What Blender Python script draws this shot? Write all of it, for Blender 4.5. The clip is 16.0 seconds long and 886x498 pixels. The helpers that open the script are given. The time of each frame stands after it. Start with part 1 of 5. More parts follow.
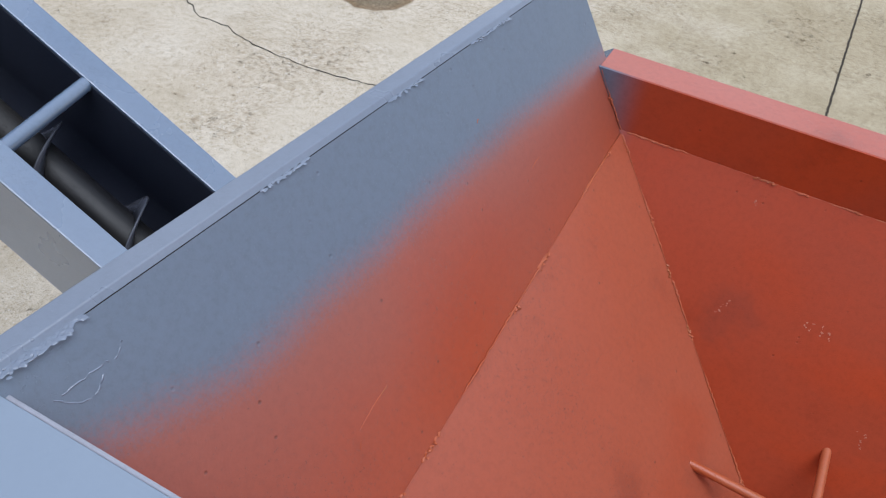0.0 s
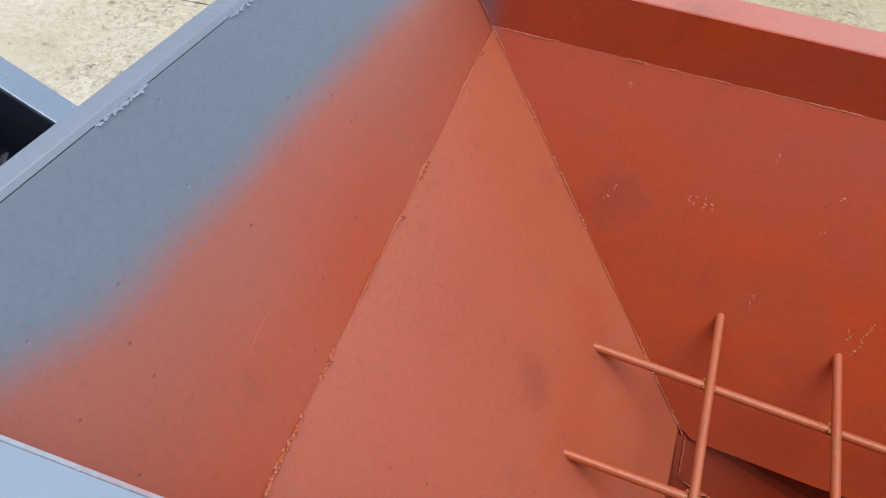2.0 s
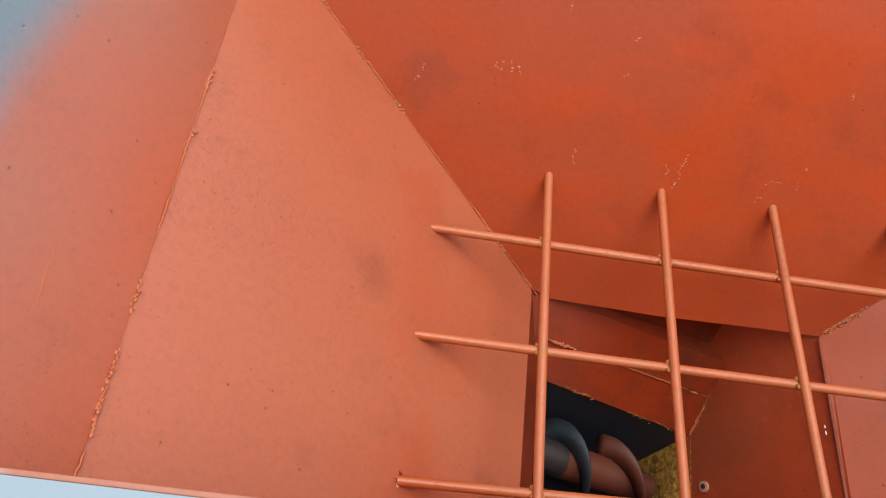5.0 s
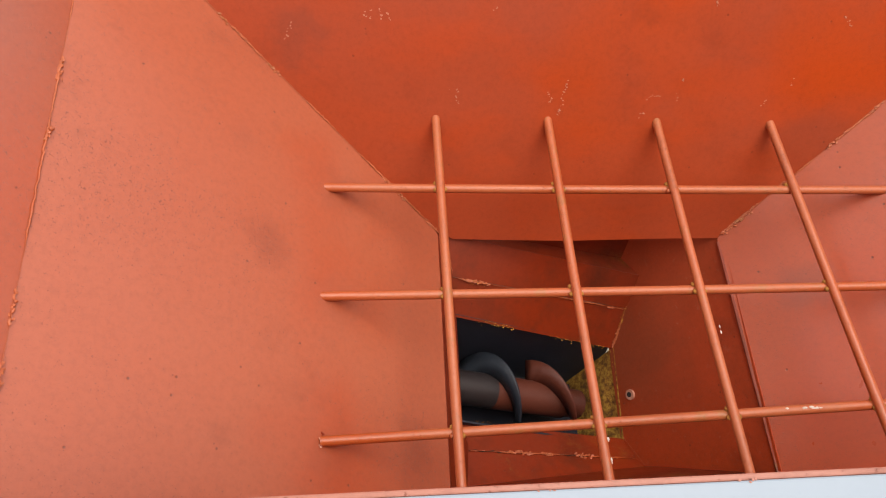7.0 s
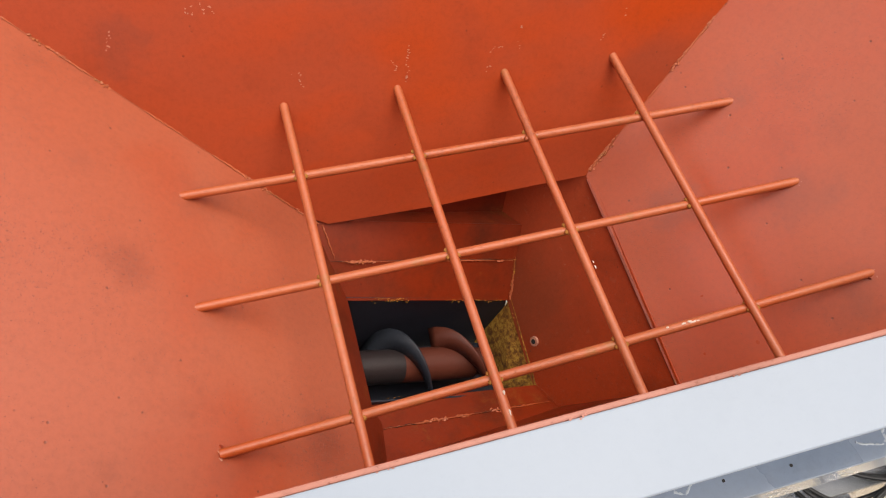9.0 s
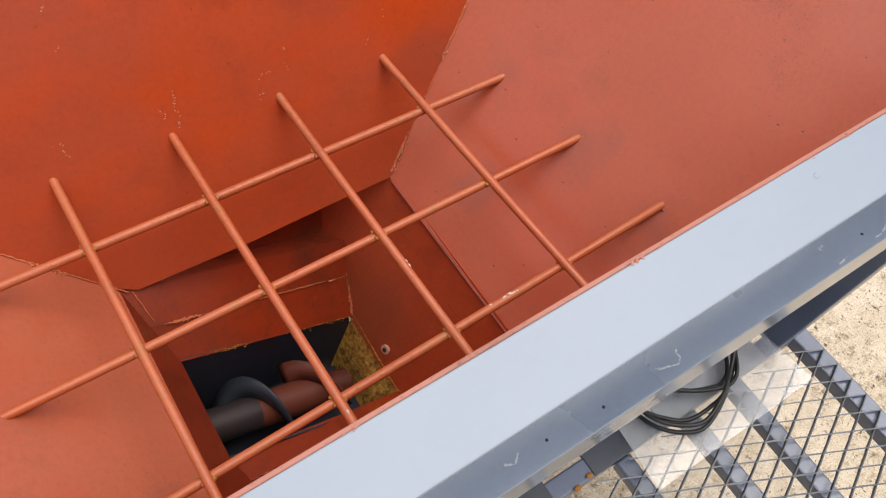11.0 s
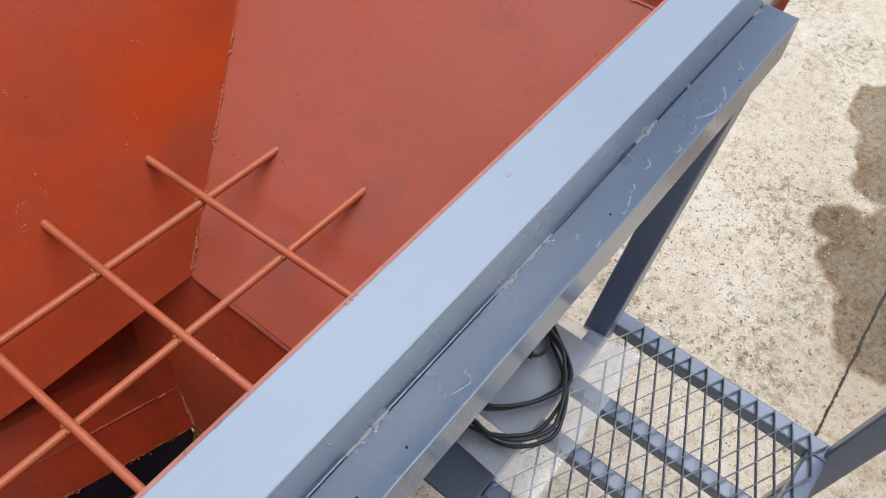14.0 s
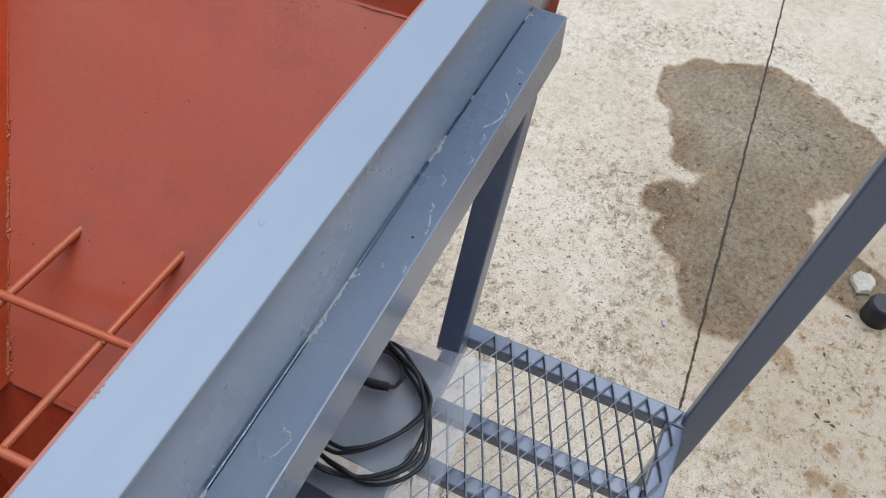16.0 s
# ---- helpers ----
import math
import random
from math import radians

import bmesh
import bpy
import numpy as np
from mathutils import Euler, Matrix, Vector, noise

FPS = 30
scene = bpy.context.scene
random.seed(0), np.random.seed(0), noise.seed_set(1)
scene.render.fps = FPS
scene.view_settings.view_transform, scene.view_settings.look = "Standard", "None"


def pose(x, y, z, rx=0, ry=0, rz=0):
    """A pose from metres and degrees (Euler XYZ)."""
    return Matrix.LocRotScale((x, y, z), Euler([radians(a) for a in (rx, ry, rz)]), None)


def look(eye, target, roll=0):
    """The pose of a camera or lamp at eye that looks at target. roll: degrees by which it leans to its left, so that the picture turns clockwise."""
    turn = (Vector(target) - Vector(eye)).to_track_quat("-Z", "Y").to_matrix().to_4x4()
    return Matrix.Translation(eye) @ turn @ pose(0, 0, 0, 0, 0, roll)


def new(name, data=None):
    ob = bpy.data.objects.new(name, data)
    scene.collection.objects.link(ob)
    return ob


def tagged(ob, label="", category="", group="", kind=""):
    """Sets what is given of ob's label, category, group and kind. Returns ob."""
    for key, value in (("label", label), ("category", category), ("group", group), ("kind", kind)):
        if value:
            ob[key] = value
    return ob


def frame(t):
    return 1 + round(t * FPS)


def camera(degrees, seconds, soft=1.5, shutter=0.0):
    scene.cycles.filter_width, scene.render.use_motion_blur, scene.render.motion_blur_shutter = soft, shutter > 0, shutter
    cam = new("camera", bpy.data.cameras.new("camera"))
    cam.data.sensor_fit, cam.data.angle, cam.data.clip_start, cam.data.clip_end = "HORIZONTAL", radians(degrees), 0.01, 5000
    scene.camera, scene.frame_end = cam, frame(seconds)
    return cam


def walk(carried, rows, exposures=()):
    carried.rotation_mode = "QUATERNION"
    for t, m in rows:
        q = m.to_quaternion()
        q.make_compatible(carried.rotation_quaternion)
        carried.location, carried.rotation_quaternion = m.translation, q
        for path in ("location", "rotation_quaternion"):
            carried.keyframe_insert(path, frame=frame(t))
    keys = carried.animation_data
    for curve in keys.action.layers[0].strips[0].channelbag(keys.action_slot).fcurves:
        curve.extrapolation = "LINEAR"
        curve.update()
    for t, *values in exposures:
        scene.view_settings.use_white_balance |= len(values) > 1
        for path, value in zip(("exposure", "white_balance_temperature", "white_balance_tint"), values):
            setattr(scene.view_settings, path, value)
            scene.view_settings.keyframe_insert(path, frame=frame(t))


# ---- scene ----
cam = camera(59.56, 16.0, soft=1.1)
PATH = [
    (0, (-0.2538, -0.6720, 1.5295), (-0.8355, 0.6713, 0.1659), 6.76),
    (0.5, (-0.2401, -0.6654, 1.5248), (-0.7494, 0.6754, 0.1306), 6.41),
    (1, (-0.2296, -0.6610, 1.5206), (-0.6711, 0.6601, 0.0862), 6.29),
    (1.5, (-0.2183, -0.6572, 1.5178), (-0.6223, 0.6418, 0.0515), 5.58),
    (2, (-0.2038, -0.6531, 1.5169), (-0.5555, 0.6363, 0.0295), 5.25),
    (2.5, (-0.1928, -0.6491, 1.5149), (-0.4851, 0.6242, 0.0017), 5.32),
    (3, (-0.1791, -0.6510, 1.5164), (-0.4716, 0.6100, -0.0092), 4.69),
    (3.5, (-0.1632, -0.6511, 1.5121), (-0.4243, 0.6080, -0.0194), 4.24),
    (4, (-0.1404, -0.6490, 1.5071), (-0.3180, 0.5879, -0.0539), 4.33),
    (4.5, (-0.1181, -0.6470, 1.5032), (-0.2299, 0.5539, -0.0915), 3.89),
    (6.8, (-0.0476, -0.6326, 1.5156), (0.0012, 0.4351, -0.1746), 1.30),
    (7, (-0.0384, -0.6313, 1.5193), (0.0351, 0.4133, -0.1852), 1.36),
    (7.5, (-0.0253, -0.6292, 1.5182), (0.1244, 0.3774, -0.2035), 2.85),
    (8, (-0.0071, -0.6294, 1.5174), (0.1842, 0.3636, -0.2074), 2.27),
    (8.5, (0.0084, -0.6319, 1.5161), (0.2310, 0.3417, -0.2166), 1.30),
    (9, (0.0223, -0.6325, 1.5157), (0.2937, 0.3185, -0.2236), 0.95),
    (9.5, (0.0356, -0.6340, 1.5165), (0.3935, 0.2840, -0.2242), 1.98),
    (9.7, (0.0440, -0.6355, 1.5160), (0.4394, 0.2683, -0.2230), 2.30),
    (12, (0.1077, -0.6768, 1.5180), (0.8339, 0.1044, -0.1741), 4.13),
    (12.5, (0.1174, -0.6872, 1.5201), (0.9069, 0.0683, -0.1545), 4.25),
    (13, (0.1258, -0.6989, 1.5170), (0.9672, 0.0411, -0.1393), 3.81),
    (13.5, (0.1385, -0.7091, 1.5136), (1.0176, 0.0297, -0.1237), 2.66),
    (14, (0.1531, -0.7192, 1.5122), (1.0831, -0.0042, -0.1077), 2.44),
    (14.5, (0.1657, -0.7295, 1.5108), (1.1480, -0.0518, -0.0944), 2.15),
    (15, (0.1789, -0.7433, 1.5084), (1.2160, -0.1218, -0.0845), 2.21),
    (15.5, (0.1944, -0.7591, 1.5063), (1.2845, -0.1966, -0.0730), 2.05),
    (16, (0.2059, -0.7707, 1.5046), (1.3493, -0.2822, -0.0623), 2.96),
]
EXPOSURES = [(0.0, 0.46, 5650, 10), (0.5, 0.61, 5720, 9), (1.5, 0.71, 5850, 7), (3.5, 0.94, 6250, 1), (4.5, 1.08, 6400, -3), (7.0, 1.06, 7150, 9), (9.0, 1.07, 7350, 12), (9.7, 1.04, 7300, 12), (12.0, 0.79, 6500, 12), (14.0, 0.72, 6000, 10), (15.0, 0.68, 5850, 9), (16.0, 0.52, 5750, 9)]
walk(cam, [(t, look(eye, target, roll)) for t, eye, target, roll in PATH], EXPOSURES)

# ---- world, sun ----
world = bpy.data.worlds.new("sky_world")
scene.world = world
world.use_nodes = True
wn, wl = world.node_tree.nodes, world.node_tree.links
wn.clear()
SUN_WAY = Vector((0.26, -0.12, 1.0)).normalized()
sky = wn.new("ShaderNodeTexSky")
sky.sky_type, sky.sun_disc = "NISHITA", False
sky.sun_elevation, sky.sun_rotation = math.asin(SUN_WAY.z), math.atan2(SUN_WAY.x, SUN_WAY.y)
cloud = wn.new("ShaderNodeMix")
cloud.data_type = "RGBA"
cloud.inputs[0].default_value = 0.65
cloud.inputs[7].default_value = (10.6, 11.0, 11.6, 1)
wbg = wn.new("ShaderNodeBackground")
wbg.inputs[1].default_value = 0.078
wout = wn.new("ShaderNodeOutputWorld")
wl.new(sky.outputs[0], cloud.inputs[6])
wl.new(cloud.outputs[2], wbg.inputs[0])
wl.new(wbg.outputs[0], wout.inputs[0])
sun_data = bpy.data.lights.new("sun", "SUN")
sun_data.energy, sun_data.angle, sun_data.color = 1.6, radians(50), (1.0, 0.965, 0.915)
sun = new("sun", sun_data)
sun.matrix_world = look(SUN_WAY * 12, (0, 0, 0))


# ---- materials ----
def nodes_of(name):
    m = bpy.data.materials.new(name)
    m.use_nodes = True
    nt = m.node_tree
    return m, nt.nodes, nt.links, nt.nodes["Principled BSDF"]


def noise_tex(nodes, links, vec, scale, detail=4, rough=0.55):
    n = nodes.new("ShaderNodeTexNoise")
    n.inputs["Scale"].default_value, n.inputs["Detail"].default_value, n.inputs["Roughness"].default_value = scale, detail, rough
    links.new(vec, n.inputs["Vector"])
    return n.outputs["Fac"]


def ramp(nodes, links, fac, stops):
    r = nodes.new("ShaderNodeValToRGB")
    el = r.color_ramp.elements
    while len(el) < len(stops):
        el.new(0.5)
    for e, (p, c) in zip(el, stops):
        e.position = p
        e.color = (*c, 1) if len(c) == 3 else c
    links.new(fac, r.inputs[0])
    return r.outputs[0]


def mix(nodes, links, fac, a, b, blend="MIX"):
    n = nodes.new("ShaderNodeMix")
    n.data_type, n.blend_type = "RGBA", blend
    for sock, v in ((n.inputs[0], fac), (n.inputs[6], a), (n.inputs[7], b)):
        if hasattr(v, "is_linked"):
            links.new(v, sock)
        elif isinstance(v, (int, float)):
            sock.default_value = v
        else:
            sock.default_value = (*v, 1)
    return n.outputs[2]


def calc(nodes, links, op, a, b=0.0, clamp=False):
    n = nodes.new("ShaderNodeMath")
    n.operation, n.use_clamp = op, clamp
    for sock, v in zip(n.inputs, (a, b)):
        if hasattr(v, "is_linked"):
            links.new(v, sock)
        else:
            sock.default_value = v
    return n.outputs[0]


def bumped(nodes, links, bsdf, height, strength, distance):
    b = nodes.new("ShaderNodeBump")
    b.inputs["Strength"].default_value, b.inputs["Distance"].default_value = strength, distance
    links.new(height, b.inputs["Height"])
    links.new(b.outputs[0], bsdf.inputs["Normal"])


def where(nodes):
    return nodes.new("ShaderNodeTexCoord").outputs["Object"]


RED, RED_DUSTY, RED_DEEP = (0.45, 0.079, 0.027), (0.44, 0.096, 0.043), (0.49, 0.070, 0.013)
BLUE = (0.136, 0.168, 0.222)
ALBEDO = 0.78  # even scale on every paint and plain base colour


def paint(name, base, dusty, deep, rough=0.40, fresh=0.5, overspray=None, grime=0.5, gloss=0.5, sand=0.5, wave=0.010, peel=0.00020, coat=0.0, pits=0.0, lean=0.0, coat_rough=0.16, mottle=0.55):
    """Sprayed steel paint: dusty and fresh patches, smudges, sandy specks, fine orange peel. fresh: share of clean
    glossy paint. sand: how gritty. lean: how much the deep tone gains with x.
    """
    m, n, l, b = nodes_of(name)
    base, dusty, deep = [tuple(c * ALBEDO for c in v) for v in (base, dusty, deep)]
    co = where(n)
    patch = n.new("ShaderNodeMapRange")
    patch.interpolation_type = "SMOOTHSTEP"
    patch.inputs[1].default_value, patch.inputs[2].default_value = 0.60 - 0.34 * fresh, 0.86 - 0.34 * fresh
    xyz = n.new("ShaderNodeSeparateXYZ")
    l.new(co, xyz.inputs[0])
    l.new(calc(n, l, "ADD", noise_tex(n, l, co, 3.2, 4, 0.45), calc(n, l, "MULTIPLY", xyz.outputs[0], lean)), patch.inputs[0])
    col = mix(n, l, patch.outputs[0], dusty, deep)
    col = mix(n, l, ramp(n, l, noise_tex(n, l, co, 2.1, 3), [(0.35, (0, 0, 0)), (0.65, (0.6, 0.6, 0.6))]), col, base)
    smudge = ramp(n, l, noise_tex(n, l, co, 8.0, 6, 0.62), [(0.58, (0, 0, 0)), (0.76, (1, 1, 1))])
    col = mix(n, l, calc(n, l, "MULTIPLY", smudge, grime), col, tuple(c * 0.50 for c in base))
    cluster = ramp(n, l, noise_tex(n, l, co, 4.0, 4, 0.6), [(0.48, (0.0, 0.0, 0.0)), (0.70, (1, 1, 1))])
    fleck = calc(n, l, "ADD", noise_tex(n, l, co, 330.0, 5, 0.7), calc(n, l, "MULTIPLY", cluster, 0.078))
    speck = ramp(n, l, fleck, [(0.625, (0, 0, 0)), (0.675, (1, 1, 1))])
    col = mix(n, l, calc(n, l, "MULTIPLY", speck, sand), col, tuple(c * 0.60 for c in base))
    vor = n.new("ShaderNodeTexVoronoi")
    vor.inputs["Scale"].default_value = 55.0
    l.new(co, vor.inputs["Vector"])
    vsep = n.new("ShaderNodeSeparateColor")
    l.new(vor.outputs["Color"], vsep.inputs[0])
    dot = calc(n, l, "MULTIPLY", ramp(n, l, vor.outputs["Distance"], [(0.06, (1, 1, 1)), (0.12, (0, 0, 0))]), calc(n, l, "GREATER_THAN", vsep.outputs[0], 0.80))
    dot = calc(n, l, "MULTIPLY", dot, pits)
    col = mix(n, l, calc(n, l, "MULTIPLY", dot, 0.8), col, tuple(c * 0.25 for c in base))
    if overspray:
        col = overspray(n, l, co, col)
    col = mix(n, l, mottle, col, ramp(n, l, noise_tex(n, l, co, 130.0, 7, 0.8), [(0.36, (0.80, 0.79, 0.78)), (0.5, (1, 1, 1)), (0.64, (1.10, 1.11, 1.12))]), "MULTIPLY")
    l.new(col, b.inputs["Base Color"])
    r = calc(n, l, "SUBTRACT", rough + 0.06, calc(n, l, "MULTIPLY", patch.outputs[0], 0.12))
    r = calc(n, l, "ADD", r, calc(n, l, "MULTIPLY", calc(n, l, "SUBTRACT", noise_tex(n, l, co, 14.0, 4), 0.5), 0.18))
    l.new(r, b.inputs["Roughness"])
    b.inputs["Specular IOR Level"].default_value = gloss
    h = calc(n, l, "ADD", calc(n, l, "MULTIPLY", noise_tex(n, l, co, 420.0, 2), peel), calc(n, l, "MULTIPLY", noise_tex(n, l, co, 2.2, 2), wave))
    h = calc(n, l, "ADD", h, calc(n, l, "MULTIPLY", speck, 0.0006 * sand))
    h = calc(n, l, "SUBTRACT", h, calc(n, l, "MULTIPLY", dot, 0.0012))
    b.inputs["Coat Weight"].default_value, b.inputs["Coat Roughness"].default_value = coat, coat_rough
    bumped(n, l, b, h, 0.5, 1.0)
    return m


def left_spray(n, l, co, col):
    """Grey-blue overspray that fades out down the end plate, in a fine speckle."""
    sep = n.new("ShaderNodeSeparateXYZ")
    l.new(co, sep.inputs[0])
    ripple = calc(n, l, "MULTIPLY", calc(n, l, "SUBTRACT", noise_tex(n, l, co, 5.0, 3), 0.5), 0.022)
    spk = calc(n, l, "MULTIPLY", calc(n, l, "SUBTRACT", noise_tex(n, l, co, 380.0, 2), 0.5), 0.030)
    near = calc(n, l, "MULTIPLY", calc(n, l, "MAXIMUM", calc(n, l, "SUBTRACT", -0.40, sep.outputs[1]), 0.0), 0.26)
    near = calc(n, l, "SUBTRACT", near, calc(n, l, "MULTIPLY", calc(n, l, "MAXIMUM", calc(n, l, "SUBTRACT", sep.outputs[1], 0.04), 0.0), 0.02))
    z = calc(n, l, "SUBTRACT", calc(n, l, "ADD", calc(n, l, "ADD", sep.outputs[2], ripple), spk), near)
    f = n.new("ShaderNodeMapRange")
    f.interpolation_type = "SMOOTHSTEP"
    f.inputs[1].default_value, f.inputs[2].default_value = 1.016, 1.064
    l.new(z, f.inputs[0])
    tail = n.new("ShaderNodeMapRange")
    tail.inputs[1].default_value, tail.inputs[2].default_value, tail.inputs[4].default_value = 0.90, 1.03, 0.34
    l.new(z, tail.inputs[0])
    col = mix(n, l, tail.outputs[0], col, (0.156, 0.061, 0.051))
    return mix(n, l, f.outputs[0], col, (0.109, 0.134, 0.173))


def dark_smudges(n, l, co, col, spots, share):
    """Brown smudges with ragged edges: each spot is a centre and a radius."""
    ragged = calc(n, l, "MULTIPLY", calc(n, l, "SUBTRACT", noise_tex(n, l, co, 9.0, 7, 0.65), 0.5), 0.24)
    for place, r in spots:
        d = n.new("ShaderNodeVectorMath")
        d.operation = "DISTANCE"
        l.new(co, d.inputs[0])
        d.inputs[1].default_value = place
        m = n.new("ShaderNodeMapRange")
        m.interpolation_type = "SMOOTHSTEP"
        m.inputs[1].default_value, m.inputs[2].default_value = r, 0.0
        l.new(calc(n, l, "ADD", d.outputs["Value"], ragged), m.inputs[0])
        col = mix(n, l, calc(n, l, "MULTIPLY", m.outputs[0], share), col, (0.132, 0.043, 0.030))
    return col


# Shade below the bar ends, painted on the right slope.
def right_bar_shade(n, l, co, col):
    return dark_smudges(n, l, co, col, (((0.640, -0.020, 0.610), 0.075), ((0.670, -0.170, 0.590), 0.075), ((0.700, -0.320, 0.570), 0.07), ((0.560, -0.10, 0.52), 0.06)), 0.30)


# Shade below the bar ends, painted on the left slope.
def left_bar_shade(n, l, co, col):
    return dark_smudges(n, l, co, col, (((-0.155, -0.010, 0.645), 0.060), ((-0.150, -0.170, 0.630), 0.065), ((-0.145, -0.350, 0.60), 0.065), ((-0.25, 0.02, 0.755), 0.05)), 0.17)


def corner_spray(n, l, co, col):
    sep = n.new("ShaderNodeSeparateXYZ")
    l.new(co, sep.inputs[0])
    f = n.new("ShaderNodeMapRange")
    f.interpolation_type = "SMOOTHSTEP"
    f.inputs[1].default_value, f.inputs[2].default_value = -0.385, -0.455
    l.new(sep.outputs[0], f.inputs[0])
    col = mix(n, l, f.outputs[0], col, BLUE)
    # fresh streaks brushed over the duller coat
    lie = n.new("ShaderNodeMapping")
    lie.inputs["Scale"].default_value = (1.0, 1.0, 2.2)
    l.new(co, lie.inputs["Vector"])
    fresh_f = ramp(n, l, noise_tex(n, l, lie.outputs[0], 5.5, 6, 0.6), [(0.47, (0, 0, 0)), (0.66, (1, 1, 1))])
    past_corner = n.new("ShaderNodeMapRange")
    past_corner.inputs[1].default_value, past_corner.inputs[2].default_value = -0.30, 0.05
    l.new(sep.outputs[0], past_corner.inputs[0])
    col = mix(n, l, calc(n, l, "MULTIPLY", calc(n, l, "MULTIPLY", fresh_f, past_corner.outputs[0]), 0.48), col, (0.455, 0.052, 0.007))
    return dark_smudges(n, l, co, col, (((-0.190, 0.150, 0.755), 0.034), ((0.690, 0.160, 0.765), 0.085), ((0.555, 0.085, 0.625), 0.075)), 0.24)


def bar_rust(n, l, co, col):
    """Thin ochre rust in short ragged patches along the bars."""
    a = ramp(n, l, noise_tex(n, l, co, 21.0, 6, 0.7), [(0.57, (0, 0, 0)), (0.69, (1, 1, 1))])
    return mix(n, l, calc(n, l, "MULTIPLY", a, 0.62), col, (0.257, 0.117, 0.031))


M_BAR = paint("red_primer_on_bars", (0.50, 0.100, 0.027), (0.52, 0.130, 0.046), (0.50, 0.084, 0.016), 0.42, fresh=0.40, gloss=0.6, sand=0.9, overspray=bar_rust)
M_RIGHT = paint("red_oxide_paint_even", (0.50, 0.075, 0.018), (0.48, 0.082, 0.023), (0.51, 0.068, 0.012), 0.35, fresh=0.55, gloss=0.7, sand=0.9, grime=0.3, wave=0.045, pits=1.0, coat=0.14, coat_rough=0.22, mottle=0.5, overspray=right_bar_shade)
M_RED = paint("red_oxide_paint", (0.47, 0.086, 0.029), (0.47, 0.112, 0.050), (0.47, 0.068, 0.017), 0.40, fresh=0.52, gloss=0.7, sand=1.0, pits=0.8, lean=0.55, coat=0.22, coat_rough=0.34, overspray=left_bar_shade)


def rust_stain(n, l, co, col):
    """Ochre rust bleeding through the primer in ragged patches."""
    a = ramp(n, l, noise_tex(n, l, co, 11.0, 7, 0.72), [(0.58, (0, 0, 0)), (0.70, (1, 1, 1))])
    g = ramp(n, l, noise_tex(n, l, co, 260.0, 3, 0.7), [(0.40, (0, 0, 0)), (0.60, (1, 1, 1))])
    dark_smudges = ramp(n, l, noise_tex(n, l, co, 7.5, 7, 0.68), [(0.50, (0, 0, 0)), (0.66, (1, 1, 1))])
    col = mix(n, l, calc(n, l, "MULTIPLY", dark_smudges, 0.55), col, (0.066, 0.019, 0.009))
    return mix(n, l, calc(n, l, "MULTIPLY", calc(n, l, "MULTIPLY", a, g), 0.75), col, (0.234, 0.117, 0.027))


# Base darkened for the shade down in the chute; the stains lie on top.
M_CHUTE = paint("stained_red_paint_shaded", (0.27, 0.031, 0.009), (0.25, 0.036, 0.013), (0.30, 0.031, 0.006), 0.42, fresh=0.6, pits=0.6, grime=0.9, gloss=0.25, overspray=rust_stain)
M_LEFT = paint("red_paint_with_grey_overspray", RED, RED_DUSTY, RED_DEEP, 0.40, fresh=0.35, overspray=left_spray, gloss=0.8, sand=0.85, pits=0.8, coat=0.3, coat_rough=0.30)
M_FAR = paint("red_paint_grey_corner", (0.49, 0.070, 0.021), (0.46, 0.074, 0.027), (0.57, 0.072, 0.012), 0.38, fresh=0.44, lean=0.14, overspray=corner_spray, gloss=0.35, sand=0.3, wave=0.022, pits=0.6)
# Red paint made paler and pinker: the sky's sheen is in the colour.
M_SHEEN_RED = paint("red_paint_with_sky_sheen", (0.54, 0.128, 0.072), (0.54, 0.155, 0.100), (0.53, 0.110, 0.055), 0.40, fresh=0.4, gloss=0.7, sand=0.5, pits=0.5, coat=0.3, coat_rough=0.35)
M_BLUE = paint("blue_grey_paint", (0.176, 0.230, 0.325), (0.190, 0.245, 0.340), (0.160, 0.213, 0.306), 0.26, grime=0.28, sand=0.18, gloss=1.0, peel=0.0, wave=0.0, coat=0.85, coat_rough=0.14, mottle=0.3)
# Darker copy of the blue-grey paint: the platform's shaded faces set its tone.
M_NAVY = paint("platform_blue_shade_tone", (0.100, 0.134, 0.215), (0.112, 0.146, 0.230), (0.090, 0.122, 0.200), 0.32, grime=0.3, sand=0.25, gloss=0.8, peel=0.0, wave=0.0, coat=0.3, coat_rough=0.15, mottle=0.5)
# Blue paint darkened to hold the shade that lies under the hopper.
M_BLUE_SHADE = paint("blue_paint_in_shade", (0.055, 0.066, 0.088), (0.065, 0.077, 0.10), (0.045, 0.055, 0.075), 0.34, grime=0.2, sand=0.3)
M_MAUVE = paint("mauve_grey_paint", (0.215, 0.243, 0.300), (0.235, 0.260, 0.318), (0.195, 0.222, 0.280), 0.32, grime=0.2, sand=0.2, gloss=0.9, coat=0.4, coat_rough=0.2, mottle=0.3)
M_DARK = paint("near_black_steel", (0.024, 0.029, 0.048), (0.032, 0.035, 0.050), (0.016, 0.019, 0.032), 0.50, gloss=0.3)


def rust_grain(n, l, co, col):
    g = ramp(n, l, noise_tex(n, l, co, 70.0, 8, 0.8), [(0.42, (0.12, 0.042, 0.010)), (0.50, (0.38, 0.165, 0.022)), (0.58, (0.64, 0.36, 0.055))])
    return mix(n, l, 0.8, col, g)


